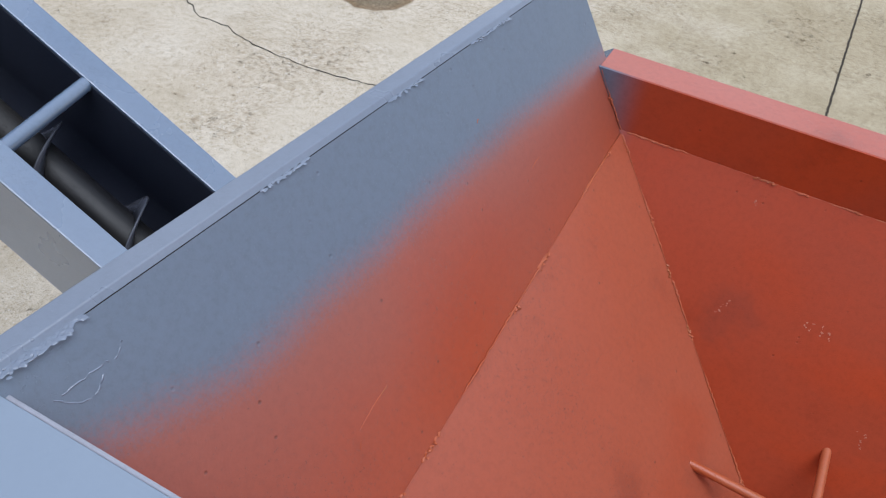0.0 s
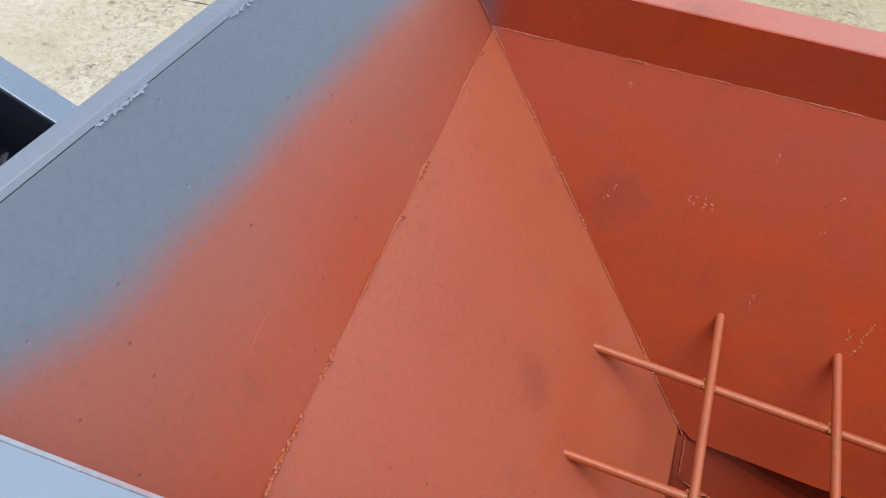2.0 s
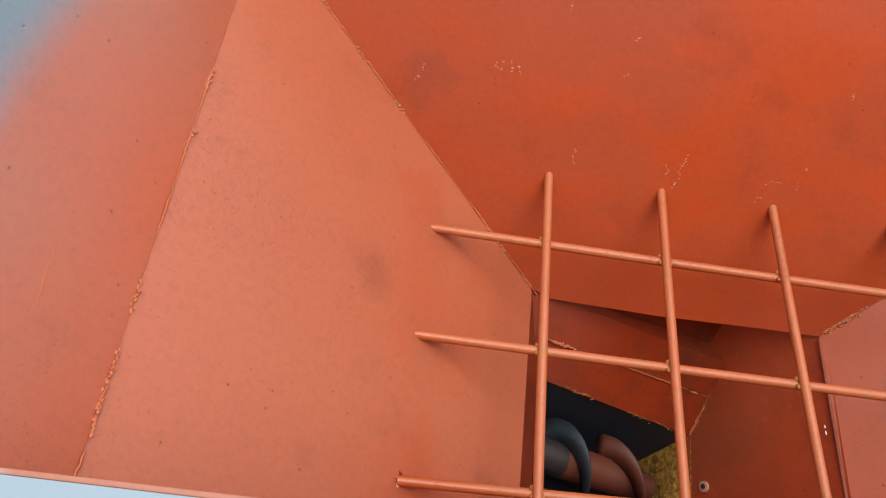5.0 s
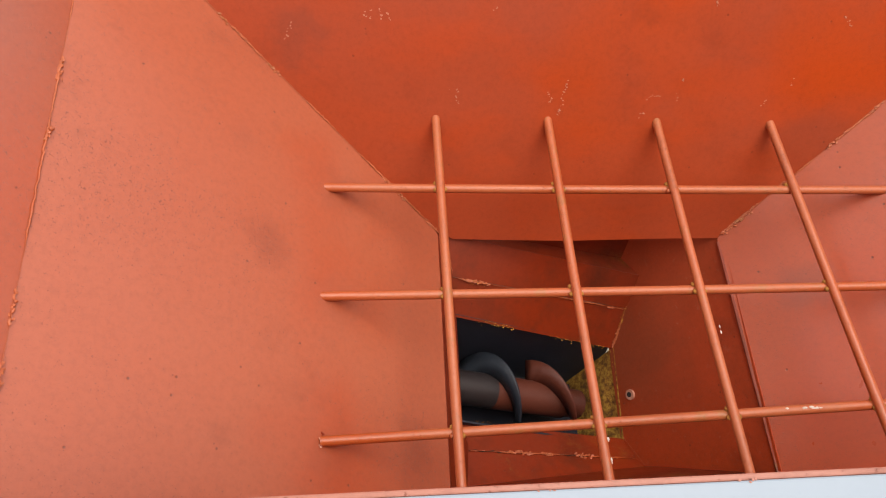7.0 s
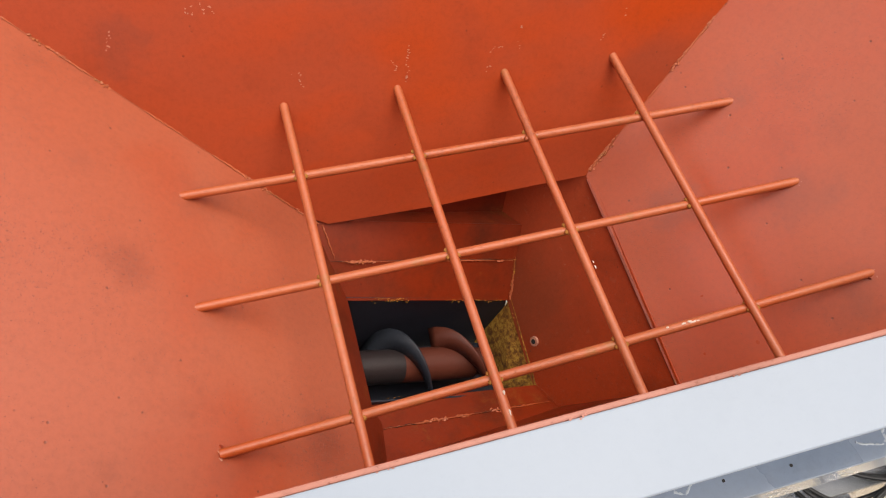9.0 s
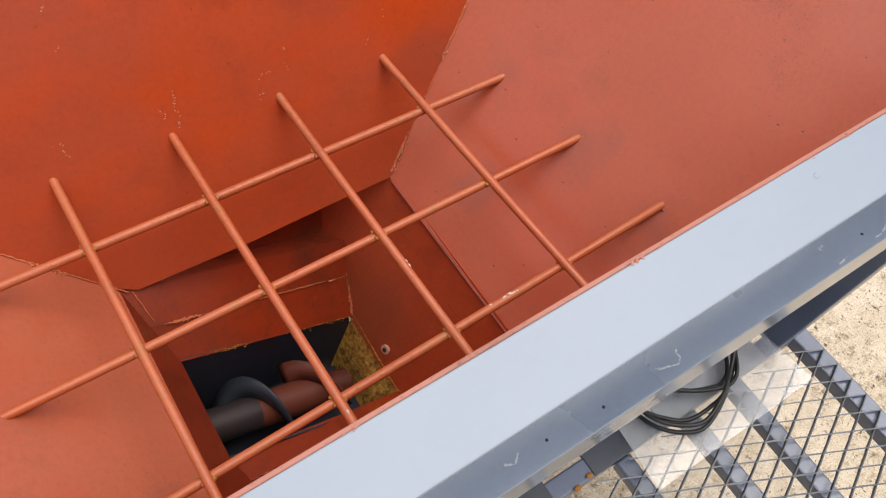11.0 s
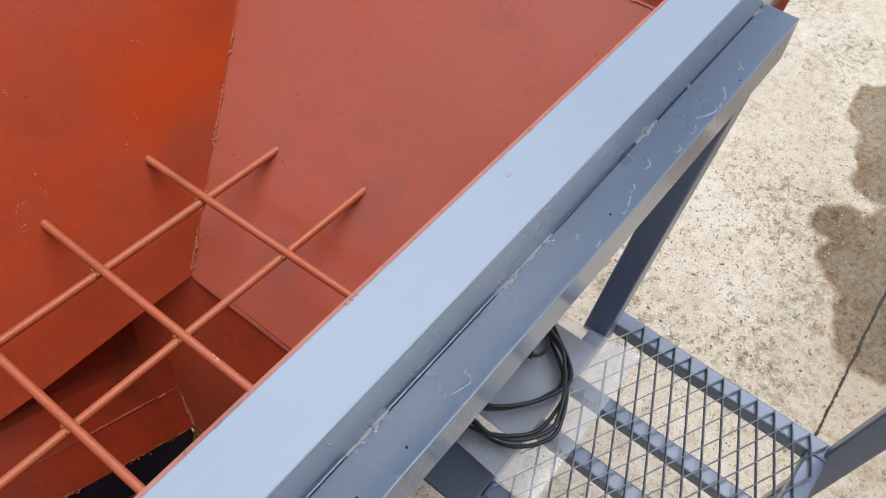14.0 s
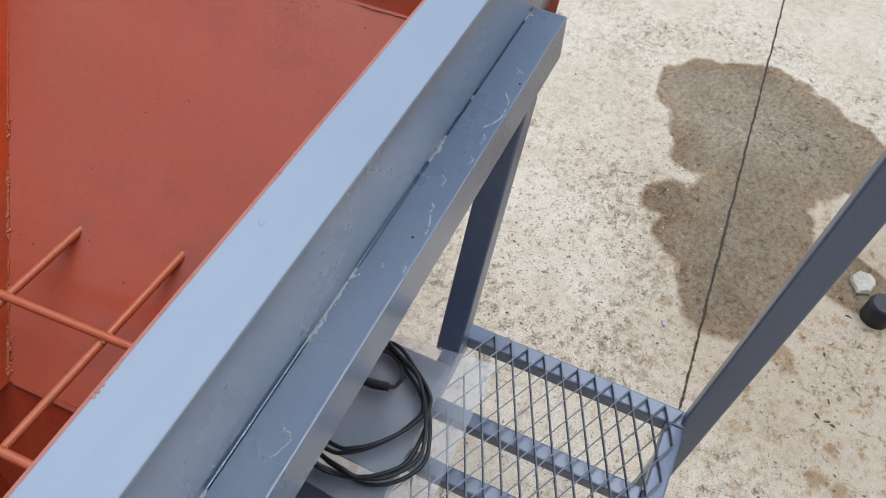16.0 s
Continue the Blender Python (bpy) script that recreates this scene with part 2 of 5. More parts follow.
M_RUST = paint("yellow_rust", (0.46, 0.19, 0.022), (0.52, 0.26, 0.04), (0.22, 0.07, 0.012), 0.92, sand=1.0, overspray=rust_grain)
def cheek_dust(n, l, co, col):
    """Soot round the rusted corner, brown film, and small pale scuffs where feed has rubbed."""
    d = n.new("ShaderNodeVectorMath")
    d.operation = "DISTANCE"
    l.new(co, d.inputs[0])
    d.inputs[1].default_value = (0.328, -0.075, 0.245)
    m = n.new("ShaderNodeMapRange")
    m.interpolation_type = "SMOOTHSTEP"
    m.inputs[1].default_value, m.inputs[2].default_value = 0.185, 0.03
    l.new(calc(n, l, "ADD", d.outputs["Value"], calc(n, l, "MULTIPLY", calc(n, l, "SUBTRACT", noise_tex(n, l, co, 16.0, 6, 0.6), 0.5), 0.16)), m.inputs[0])
    col = mix(n, l, calc(n, l, "MULTIPLY", m.outputs[0], 0.45), col, (0.115, 0.047, 0.026))
    film = ramp(n, l, noise_tex(n, l, co, 13.0, 7, 0.7), [(0.48, (0, 0, 0)), (0.66, (1, 1, 1))])
    col = mix(n, l, calc(n, l, "MULTIPLY", film, 0.26), col, (0.148, 0.031, 0.0125))
    rub = calc(n, l, "MULTIPLY", ramp(n, l, noise_tex(n, l, co, 75.0, 4, 0.6), [(0.63, (0, 0, 0)), (0.70, (1, 1, 1))]), ramp(n, l, noise_tex(n, l, co, 9.0, 3, 0.5), [(0.46, (0, 0, 0)), (0.60, (1, 1, 1))]))
    return mix(n, l, calc(n, l, "MULTIPLY", rub, 0.30), col, (0.39, 0.195, 0.13))


M_CHEEK = paint("red_primer_chute_cheek", (0.50, 0.068, 0.020), (0.47, 0.072, 0.026), (0.52, 0.062, 0.014), 0.42, fresh=0.6, grime=0.8, pits=0.8, sand=0.8, gloss=0.3, overspray=cheek_dust)


def concrete():
    """Worn concrete: pale paste, exposed grit, pits, brown stains, damp patches and straight joints."""
    m, n, l, b = nodes_of("concrete_yard")
    co = where(n)
    col = ramp(n, l, noise_tex(n, l, co, 1.8, 7, 0.62), [(0.30, (0.49, 0.413, 0.30)), (0.5, (0.58, 0.503, 0.39)), (0.7, (0.636, 0.566, 0.46))])
    brown = ramp(n, l, noise_tex(n, l, co, 6.5, 8, 0.72), [(0.52, (0, 0, 0)), (0.72, (1, 1, 1))])
    col = mix(n, l, calc(n, l, "MULTIPLY", brown, 0.42), col, (0.328, 0.261, 0.168))
    # fine sand in the paste
    col = mix(n, l, 1.0, col, ramp(n, l, noise_tex(n, l, co, 330.0, 6, 0.8), [(0.36, (0.42, 0.38, 0.33)), (0.49, (1, 1, 1)), (0.66, (1.20, 1.19, 1.17))]), "MULTIPLY")
    rub = ramp(n, l, noise_tex(n, l, co, 2.3, 6, 0.62), [(0.42, (0.45, 0.45, 0.45)), (0.62, (1, 1, 1))])
    col = mix(n, l, rub, col, ramp(n, l, noise_tex(n, l, co, 38.0, 9, 0.82), [(0.36, (0.50, 0.43, 0.33)), (0.46, (0.84, 0.81, 0.76)), (0.54, (1, 1, 1)), (0.68, (1.10, 1.09, 1.07))]), "MULTIPLY")
    worn = ramp(n, l, noise_tex(n, l, co, 2.3, 6, 0.62), [(0.44, (0.0, 0.0, 0.0)), (0.64, (1, 1, 1))])
    pit = ramp(n, l, calc(n, l, "ADD", noise_tex(n, l, co, 26.0, 12, 0.86), calc(n, l, "MULTIPLY", worn, 0.05)), [(0.595, (0, 0, 0)), (0.66, (1, 1, 1))])
    col = mix(n, l, calc(n, l, "MULTIPLY", pit, 0.85), col, (0.190, 0.138, 0.080))
    # small stones of several colours showing in the worn parts
    grit = n.new("ShaderNodeTexVoronoi")
    grit.inputs["Scale"].default_value = 170.0
    l.new(co, grit.inputs["Vector"])
    gsep = n.new("ShaderNodeSeparateColor")
    l.new(grit.outputs["Color"], gsep.inputs[0])
    picked = calc(n, l, "GREATER_THAN", calc(n, l, "ADD", gsep.outputs[1], calc(n, l, "MULTIPLY", worn, 0.30)), 0.93)
    stone_f = calc(n, l, "MULTIPLY", picked, ramp(n, l, grit.outputs["Distance"], [(0.25, (1, 1, 1)), (0.45, (0, 0, 0))]))
    stone_c = ramp(n, l, gsep.outputs[0], [(0.0, (0.078, 0.066, 0.051)), (0.35, (0.17, 0.14, 0.10)), (0.6, (0.35, 0.257, 0.14)), (0.8, (0.70, 0.68, 0.64))])
    col = mix(n, l, calc(n, l, "MULTIPLY", stone_f, 0.75), col, stone_c)
    # brown grit swept together beside the strut
    band = n.new("ShaderNodeVectorMath")
    band.operation = "DISTANCE"
    l.new(co, band.inputs[0])
    band.inputs[1].default_value = (1.48, -0.60, 0)
    swept = n.new("ShaderNodeMapRange")
    swept.interpolation_type = "SMOOTHSTEP"
    swept.inputs[1].default_value, swept.inputs[2].default_value = 0.62, 0.15
    l.new(band.outputs["Value"], swept.inputs[0])
    clump = ramp(n, l, calc(n, l, "ADD", noise_tex(n, l, co, 36.0, 9, 0.78), calc(n, l, "ADD", calc(n, l, "MULTIPLY", swept.outputs[0], 0.045), calc(n, l, "MULTIPLY", calc(n, l, "SUBTRACT", worn, 0.5), 0.07))), [(0.565, (0, 0, 0)), (0.615, (1, 1, 1))])
    col = mix(n, l, calc(n, l, "MULTIPLY", clump, calc(n, l, "ADD", calc(n, l, "MULTIPLY", swept.outputs[0], 0.50), 0.42)), col, ramp(n, l, noise_tex(n, l, co, 120.0, 4, 0.7), [(0.40, (0.13, 0.096, 0.056)), (0.52, (0.27, 0.21, 0.135)), (0.66, (0.48, 0.42, 0.33))]))
    chip = ramp(n, l, noise_tex(n, l, co, 30.0, 6, 0.72), [(0.60, (0, 0, 0)), (0.68, (1, 1, 1))])
    col = mix(n, l, calc(n, l, "MULTIPLY", calc(n, l, "MULTIPLY", chip, worn), 0.68), col, (0.265, 0.21, 0.14))
    # rusty spill beside the platform
    off = n.new("ShaderNodeVectorMath")
    off.operation = "DISTANCE"
    l.new(co, off.inputs[0])
    off.inputs[1].default_value = (1.50, -1.28, 0)
    spill = n.new("ShaderNodeMapRange")
    spill.interpolation_type = "SMOOTHSTEP"
    spill.inputs[1].default_value, spill.inputs[2].default_value = 0.72, 0.30
    l.new(off.outputs["Value"], spill.inputs[0])
    ragged = ramp(n, l, noise_tex(n, l, co, 24.0, 10, 0.80), [(0.525, (0, 0, 0)), (0.60, (1, 1, 1))])
    col = mix(n, l, calc(n, l, "MULTIPLY", spill.outputs[0], 0.60), col, (0.328, 0.257, 0.168))
    col = mix(n, l, calc(n, l, "MULTIPLY", calc(n, l, "MULTIPLY", spill.outputs[0], ragged), 0.85), col, ramp(n, l, noise_tex(n, l, co, 30.0, 6, 0.7), [(0.40, (0.10, 0.074, 0.04)), (0.50, (0.257, 0.136, 0.043)), (0.62, (0.366, 0.242, 0.11))]))
    sep = n.new("ShaderNodeSeparateXYZ")
    l.new(co, sep.inputs[0])
    # darker, slightly green slab beyond the far side
    wx = n.new("ShaderNodeSeparateXYZ")
    l.new(co, wx.inputs[0])
    east = n.new("ShaderNodeMapRange")
    east.interpolation_type = "SMOOTHSTEP"
    east.inputs[1].default_value, east.inputs[2].default_value = -1.5, -0.3
    l.new(calc(n, l, "ADD", wx.outputs[0], calc(n, l, "MULTIPLY", calc(n, l, "SUBTRACT", noise_tex(n, l, co, 2.6, 6, 0.6), 0.5), 1.6)), east.inputs[0])
    north = n.new("ShaderNodeMapRange")
    north.interpolation_type = "SMOOTHSTEP"
    north.inputs[1].default_value, north.inputs[2].default_value = 0.3, 0.9
    l.new(wx.outputs[1], north.inputs[0])
    col = mix(n, l, calc(n, l, "MULTIPLY", east.outputs[0], north.outputs[0]), col, mix(n, l, 1.0, col, (0.74, 0.71, 0.60), "MULTIPLY"))
    # small rust marks
    for mx, my, mr in ((1.189, -1.262, 0.022), (1.108, -1.239, 0.030), (1.104, -1.290, 0.032), (1.378, -1.115, 0.040), (1.345, -1.14, 0.028)):
        md = n.new("ShaderNodeVectorMath")
        md.operation = "DISTANCE"
        l.new(co, md.inputs[0])
        md.inputs[1].default_value = (mx, my, 0)
        near = calc(n, l, "ADD", md.outputs["Value"], calc(n, l, "MULTIPLY", calc(n, l, "SUBTRACT", noise_tex(n, l, co, 45.0, 6, 0.7), 0.5), 0.10))
        spot = n.new("ShaderNodeMapRange")
        spot.interpolation_type = "SMOOTHSTEP"
        spot.inputs[1].default_value, spot.inputs[2].default_value = mr, mr * 0.3
        l.new(near, spot.inputs[0])
        col = mix(n, l, calc(n, l, "MULTIPLY", spot.outputs[0], 0.65), col, (0.21, 0.115, 0.042))
    # damp patches
    warp = n.new("ShaderNodeTexNoise")
    warp.inputs["Scale"].default_value, warp.inputs["Detail"].default_value = 11.0, 8
    l.new(co, warp.inputs["Vector"])
    shift = n.new("ShaderNodeVectorMath")
    shift.operation = "MULTIPLY_ADD"
    l.new(warp.outputs["Color"], shift.inputs[0])
    shift.inputs[1].default_value = (0.07, 0.07, 0)
    l.new(co, shift.inputs[2])
    nearest = None
    for cx, cy, r in ((1.504, -0.971, 0.119), (2.208, -0.893, 0.207), (1.751, -0.969, 0.176), (2.104, -0.945, 0.272), (1.617, -0.956, 0.151), (1.445, -0.959, 0.097), (2.131, -1.127, 0.148), (2.205, -0.767, 0.167), (1.896, -1.043, 0.076), (2.096, -1.06, 0.181), (1.617, -0.837, 0.079), (2.368, -1.015, 0.032), (1.946, -0.806, 0.096), (2.24, -0.658, 0.061), (1.728, -0.763, 0.073), (1.660, -1.255, 0.085), (1.715, -1.225, 0.05), (-1.92, 2.125, 0.165)):
        d = n.new("ShaderNodeVectorMath")
        d.operation = "DISTANCE"
        l.new(shift.outputs[0], d.inputs[0])
        d.inputs[1].default_value = (cx + 0.035, cy + 0.035, 0)
        e = calc(n, l, "SUBTRACT", d.outputs["Value"], r)
        nearest = calc(n, l, "MINIMUM", nearest, e) if nearest else e
    damp = n.new("ShaderNodeMapRange")
    damp.interpolation_type = "SMOOTHSTEP"
    damp.inputs[1].default_value, damp.inputs[2].default_value = 0.010, -0.010
    l.new(nearest, damp.inputs[0])
    dampf = damp.outputs[0]
    soak = ramp(n, l, noise_tex(n, l, co, 5.0, 6, 0.65), [(0.35, (0.78, 0.78, 0.78)), (0.65, (1, 1, 1))])
    rim = n.new("ShaderNodeMapRange")
    rim.interpolation_type = "SMOOTHSTEP"
    rim.inputs[1].default_value, rim.inputs[2].default_value = -0.075, -0.004
    l.new(nearest, rim.inputs[0])
    brownish = mix(n, l, calc(n, l, "MULTIPLY", rim.outputs[0], 0.8), (0.335, 0.290, 0.220), (0.36, 0.255, 0.140))
    col = mix(n, l, calc(n, l, "MULTIPLY", dampf, soak), col, mix(n, l, 1.0, col, brownish, "MULTIPLY"))
    # grit shows more where the concrete is wet
    grain = ramp(n, l, noise_tex(n, l, co, 75.0, 9, 0.8), [(0.40, (0.50, 0.45, 0.36)), (0.50, (1, 1, 1)), (0.62, (1.35, 1.32, 1.24))])
    col = mix(n, l, calc(n, l, "MULTIPLY", dampf, 0.85), col, mix(n, l, 1.0, col, grain, "MULTIPLY"))
    # joints between the slabs
    wig = calc(n, l, "MULTIPLY", calc(n, l, "SUBTRACT", noise_tex(n, l, co, 14.0, 5, 0.7), 0.5), 0.012)
    j1 = calc(n, l, "SUBTRACT", sep.outputs[1], calc(n, l, "ADD", calc(n, l, "MULTIPLY", sep.outputs[0], 0.0424), -0.994))
    j1 = calc(n, l, "ABSOLUTE", calc(n, l, "ADD", j1, wig))
    j2 = calc(n, l, "ADD", sep.outputs[0], calc(n, l, "SUBTRACT", 0.033, calc(n, l, "MULTIPLY", sep.outputs[1], 0.0066)))
    j2 = calc(n, l, "SUBTRACT", calc(n, l, "ABSOLUTE", calc(n, l, "ADD", j2, wig)), 0.002)
    jd = calc(n, l, "MINIMUM", j1, j2)
    joint = n.new("ShaderNodeMapRange")
    joint.inputs[1].default_value, joint.inputs[2].default_value = 0.0034, 0.0008
    l.new(calc(n, l, "ADD", jd, calc(n, l, "MULTIPLY", calc(n, l, "SUBTRACT", noise_tex(n, l, co, 90.0, 4, 0.7), 0.5), 0.010)), joint.inputs[0])
    dirt = n.new("ShaderNodeMapRange")
    dirt.interpolation_type = "SMOOTHSTEP"
    dirt.inputs[1].default_value, dirt.inputs[2].default_value = 0.030, 0.0
    l.new(jd, dirt.inputs[0])
    col = mix(n, l, calc(n, l, "MULTIPLY", calc(n, l, "MULTIPLY", dirt.outputs[0], chip), 0.8), col, (0.16, 0.12, 0.07))
    col = mix(n, l, joint.outputs[0], col, (0.042, 0.030, 0.017))
    l.new(col, b.inputs["Base Color"])
    rough = n.new("ShaderNodeMapRange")
    rough.inputs[3].default_value, rough.inputs[4].default_value = 0.92, 0.75
    l.new(dampf, rough.inputs[0])
    l.new(rough.outputs[0], b.inputs["Roughness"])
    h = calc(n, l, "SUBTRACT", calc(n, l, "MULTIPLY", noise_tex(n, l, co, 150.0, 5, 0.65), 0.0022), calc(n, l, "MULTIPLY", pit, 0.0025))
    h = calc(n, l, "SUBTRACT", h, calc(n, l, "MULTIPLY", joint.outputs[0], 0.012))
    bumped(n, l, b, h, 0.8, 1.0)
    return m


M_CONC = concrete()


def plain(name, col, rough=0.5, metal=0.0):
    m, n, l, b = nodes_of(name)
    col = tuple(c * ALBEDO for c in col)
    co = where(n)
    v = noise_tex(n, l, co, 30.0, 3)
    l.new(ramp(n, l, v, [(0.3, tuple(c * 0.8 for c in col)), (0.7, col)]), b.inputs["Base Color"])
    b.inputs["Roughness"].default_value, b.inputs["Metallic"].default_value = rough, metal
    return m


M_CABLE = plain("black_rubber", (0.012, 0.012, 0.013), 0.45)


def clear_sheet():
    """Thin clear film: mostly see-through, a little milky, glossy at a slant."""
    m, n, l, b = nodes_of("clear_plastic")
    n.remove(b)
    clear, milky, shine = n.new("ShaderNodeBsdfTransparent"), n.new("ShaderNodeBsdfDiffuse"), n.new("ShaderNodeBsdfGlossy")
    milky.inputs[0].default_value = (0.66, 0.69, 0.73, 1)
    shine.inputs["Roughness"].default_value = 0.14
    haze, gloss, edge = n.new("ShaderNodeMixShader"), n.new("ShaderNodeMixShader"), n.new("ShaderNodeFresnel")
    co = where(n)
    l.new(ramp(n, l, noise_tex(n, l, co, 9.0, 3), [(0.40, (0.08, 0.08, 0.08)), (0.60, (0.20, 0.20, 0.20))]), haze.inputs[0])
    l.new(clear.outputs[0], haze.inputs[1])
    l.new(milky.outputs[0], haze.inputs[2])
    edge.inputs["IOR"].default_value = 1.5
    bump = n.new("ShaderNodeBump")
    bump.inputs["Strength"].default_value, bump.inputs["Distance"].default_value = 0.2, 0.01
    l.new(noise_tex(n, l, co, 7.0, 2), bump.inputs["Height"])
    l.new(bump.outputs[0], shine.inputs["Normal"])
    l.new(edge.outputs[0], gloss.inputs[0])
    l.new(haze.outputs[0], gloss.inputs[1])
    l.new(shine.outputs[0], gloss.inputs[2])
    l.new(gloss.outputs[0], n["Material Output"].inputs[0])
    return m


M_CLEAR = clear_sheet()
M_FLANGE = paint("pale_grey_paint", (0.302, 0.352, 0.424), (0.322, 0.372, 0.444), (0.285, 0.334, 0.406), 0.26, grime=0.06, sand=0.05, peel=0.00003, mottle=0.06, gloss=0.28)
M_WELD = paint("painted_weld_metal", (0.23, 0.262, 0.325), (0.30, 0.33, 0.395), (0.19, 0.22, 0.28), 0.28, sand=0.4, coat=0.4)
M_SPATTER = paint("bare_weld_spatter", (0.58, 0.59, 0.58), (0.72, 0.72, 0.70), (0.42, 0.40, 0.34), 0.34, sand=1.0)
M_PINK = plain("scraped_pink_primer", (0.68, 0.31, 0.21), 0.6)
M_OCHRE = plain("ochre_rust", (0.46, 0.19, 0.035), 0.9)
M_WHITE = plain("bare_paint_chip", (0.75, 0.62, 0.55), 0.5)
M_MESH = plain("galvanised_steel", (0.15, 0.162, 0.18), 0.36, 0.4)
M_STAIN = plain("dried_water_mark", (0.49, 0.54, 0.61), 0.35)
# Near-black colour in place of the shade inside gaps, cracks and holes.
M_HOLE = plain("shadowed_gap", (0.02, 0.017, 0.015), 0.9)
M_BLUEBIT = plain("blue_paint_fleck", (0.10, 0.25, 0.44), 0.6)
M_ROCK = paint("weathered_stone", (0.62, 0.57, 0.46), (0.72, 0.68, 0.58), (0.36, 0.33, 0.24), 0.95, grime=1.0, sand=1.0)
M_STONE = plain("pale_stone", (0.82, 0.82, 0.77), 0.9)
M_CHIPS = plain("brown_grit", (0.42, 0.34, 0.235), 0.95)
M_LITTER = plain("dark_litter", (0.17, 0.135, 0.085), 0.95)
M_WALL = plain("grey_render", (0.20, 0.20, 0.205), 0.9)
M_BRASS = plain("dull_brass", (0.35, 0.26, 0.12), 0.4, 0.8)
M_SCREW = paint("red_painted_screw", (0.115, 0.026, 0.014), (0.15, 0.038, 0.022), (0.06, 0.018, 0.013), 0.45, gloss=0.35)
# Flight steel in two tones: darker in the chute, lighter up the trough.
M_BLADE = paint("dark_blue_flight", (0.021, 0.026, 0.037), (0.030, 0.035, 0.047), (0.015, 0.015, 0.020), 0.36, gloss=0.35)
M_SHAFT = paint("dark_reddish_shaft", (0.026, 0.019, 0.020), (0.036, 0.027, 0.028), (0.017, 0.013, 0.015), 0.38, gloss=0.35)
M_SCREWDARK = paint("polished_dark_flight", (0.075, 0.082, 0.105), (0.095, 0.102, 0.128), (0.055, 0.056, 0.072), 0.30)
M_SHAFTDARK = paint("dark_polished_shaft", (0.018, 0.017, 0.017), (0.026, 0.023, 0.020), (0.012, 0.012, 0.015), 0.45, gloss=0.3)


# ---- mesh helpers ----
def link(name, bm, material, parent=None, label=""):
    me = bpy.data.meshes.new(name)
    bmesh.ops.recalc_face_normals(bm, faces=bm.faces)
    bm.to_mesh(me)
    bm.free()
    me.materials.append(material)
    ob = new(name, me)
    if parent:
        ob.parent = parent
        ob.matrix_parent_inverse = parent.matrix_world.inverted()
    if label:
        tagged(ob, label)
    return ob


def part(name, bm, material, parent, label=""):
    return link(name, bm, material, parent, label)


def crust(name, bm, material, parent, label):
    """Crumbs too small to pick apart, joined in one part."""
    return tagged(link(name, bm, material, parent), label, kind="stuff")


def plate_bm(points, thick, outward, bevel=0.0):
    """A flat steel plate: a polygon given a thickness on its outward side."""
    bm = bmesh.new()
    pts = [Vector(p) for p in points]
    nrm = Vector((0, 0, 0))
    for i in range(len(pts)):
        nrm += (pts[i] - pts[0]).cross(pts[(i + 1) % len(pts)] - pts[0])
    nrm.normalize()
    if nrm.dot(Vector(outward)) < 0:
        nrm = -nrm
    a = [bm.verts.new(p) for p in pts]
    c = [bm.verts.new(p + nrm * thick) for p in pts]
    bm.faces.new(a)
    bm.faces.new(c[::-1])
    for i in range(len(pts)):
        j = (i + 1) % len(pts)
        bm.faces.new((a[i], c[i], c[j], a[j]))
    if bevel:
        bmesh.ops.bevel(bm, geom=bm.edges[:], offset=bevel, segments=2, profile=0.5, affect="EDGES")
    return bm


def beam_bm(p0, p1, w, h, up=(0, 0, 1), bevel=0.003):
    """A square-section bar from p0 to p1 (centre line), w across, h along up."""
    p0, p1 = Vector(p0), Vector(p1)
    d = (p1 - p0)
    ln = d.length
    d.normalize()
    side = d.cross(Vector(up)).normalized()
    top = side.cross(d).normalized()
    bm = bmesh.new()
    vs = []
    for e in (p0, p1):
        for s, t in ((-1, -1), (1, -1), (1, 1), (-1, 1)):
            vs.append(bm.verts.new(e + side * s * w / 2 + top * t * h / 2))
    for q in ((0, 1, 2, 3), (7, 6, 5, 4), (0, 4, 5, 1), (1, 5, 6, 2), (2, 6, 7, 3), (3, 7, 4, 0)):
        bm.faces.new([vs[i] for i in q])
    if bevel:
        bmesh.ops.bevel(bm, geom=bm.edges[:], offset=bevel, segments=2, profile=0.5, affect="EDGES")
    return bm


def tube_bm(path, r, sides=10, radii=None):
    """A round bar along a list of points."""
    bm = bmesh.new()
    pts = [Vector(p) for p in path]
    rings = []
    ref = Vector((0.31, 0.17, 0.93))
    for i, p in enumerate(pts):
        d = (pts[min(i + 1, len(pts) - 1)] - pts[max(i - 1, 0)]).normalized()
        a = d.cross(ref).normalized()
        b = d.cross(a)
        rr = radii[i] if radii else r
        rings.append([bm.verts.new(p + (a * math.cos(t) + b * math.sin(t)) * rr) for t in [2 * math.pi * k / sides for k in range(sides)]])
    for u, v in zip(rings, rings[1:]):
        for k in range(sides):
            bm.faces.new((u[k], u[(k + 1) % sides], v[(k + 1) % sides], v[k]))
    bm.faces.new(rings[0][::-1])
    bm.faces.new(rings[-1])
    for fc in bm.faces:
        fc.smooth = len(fc.verts) == 4
    for ring in (rings[0], rings[-1]):
        for k in range(sides):
            bm.edges.get((ring[k], ring[(k + 1) % sides])).smooth = False
    return bm


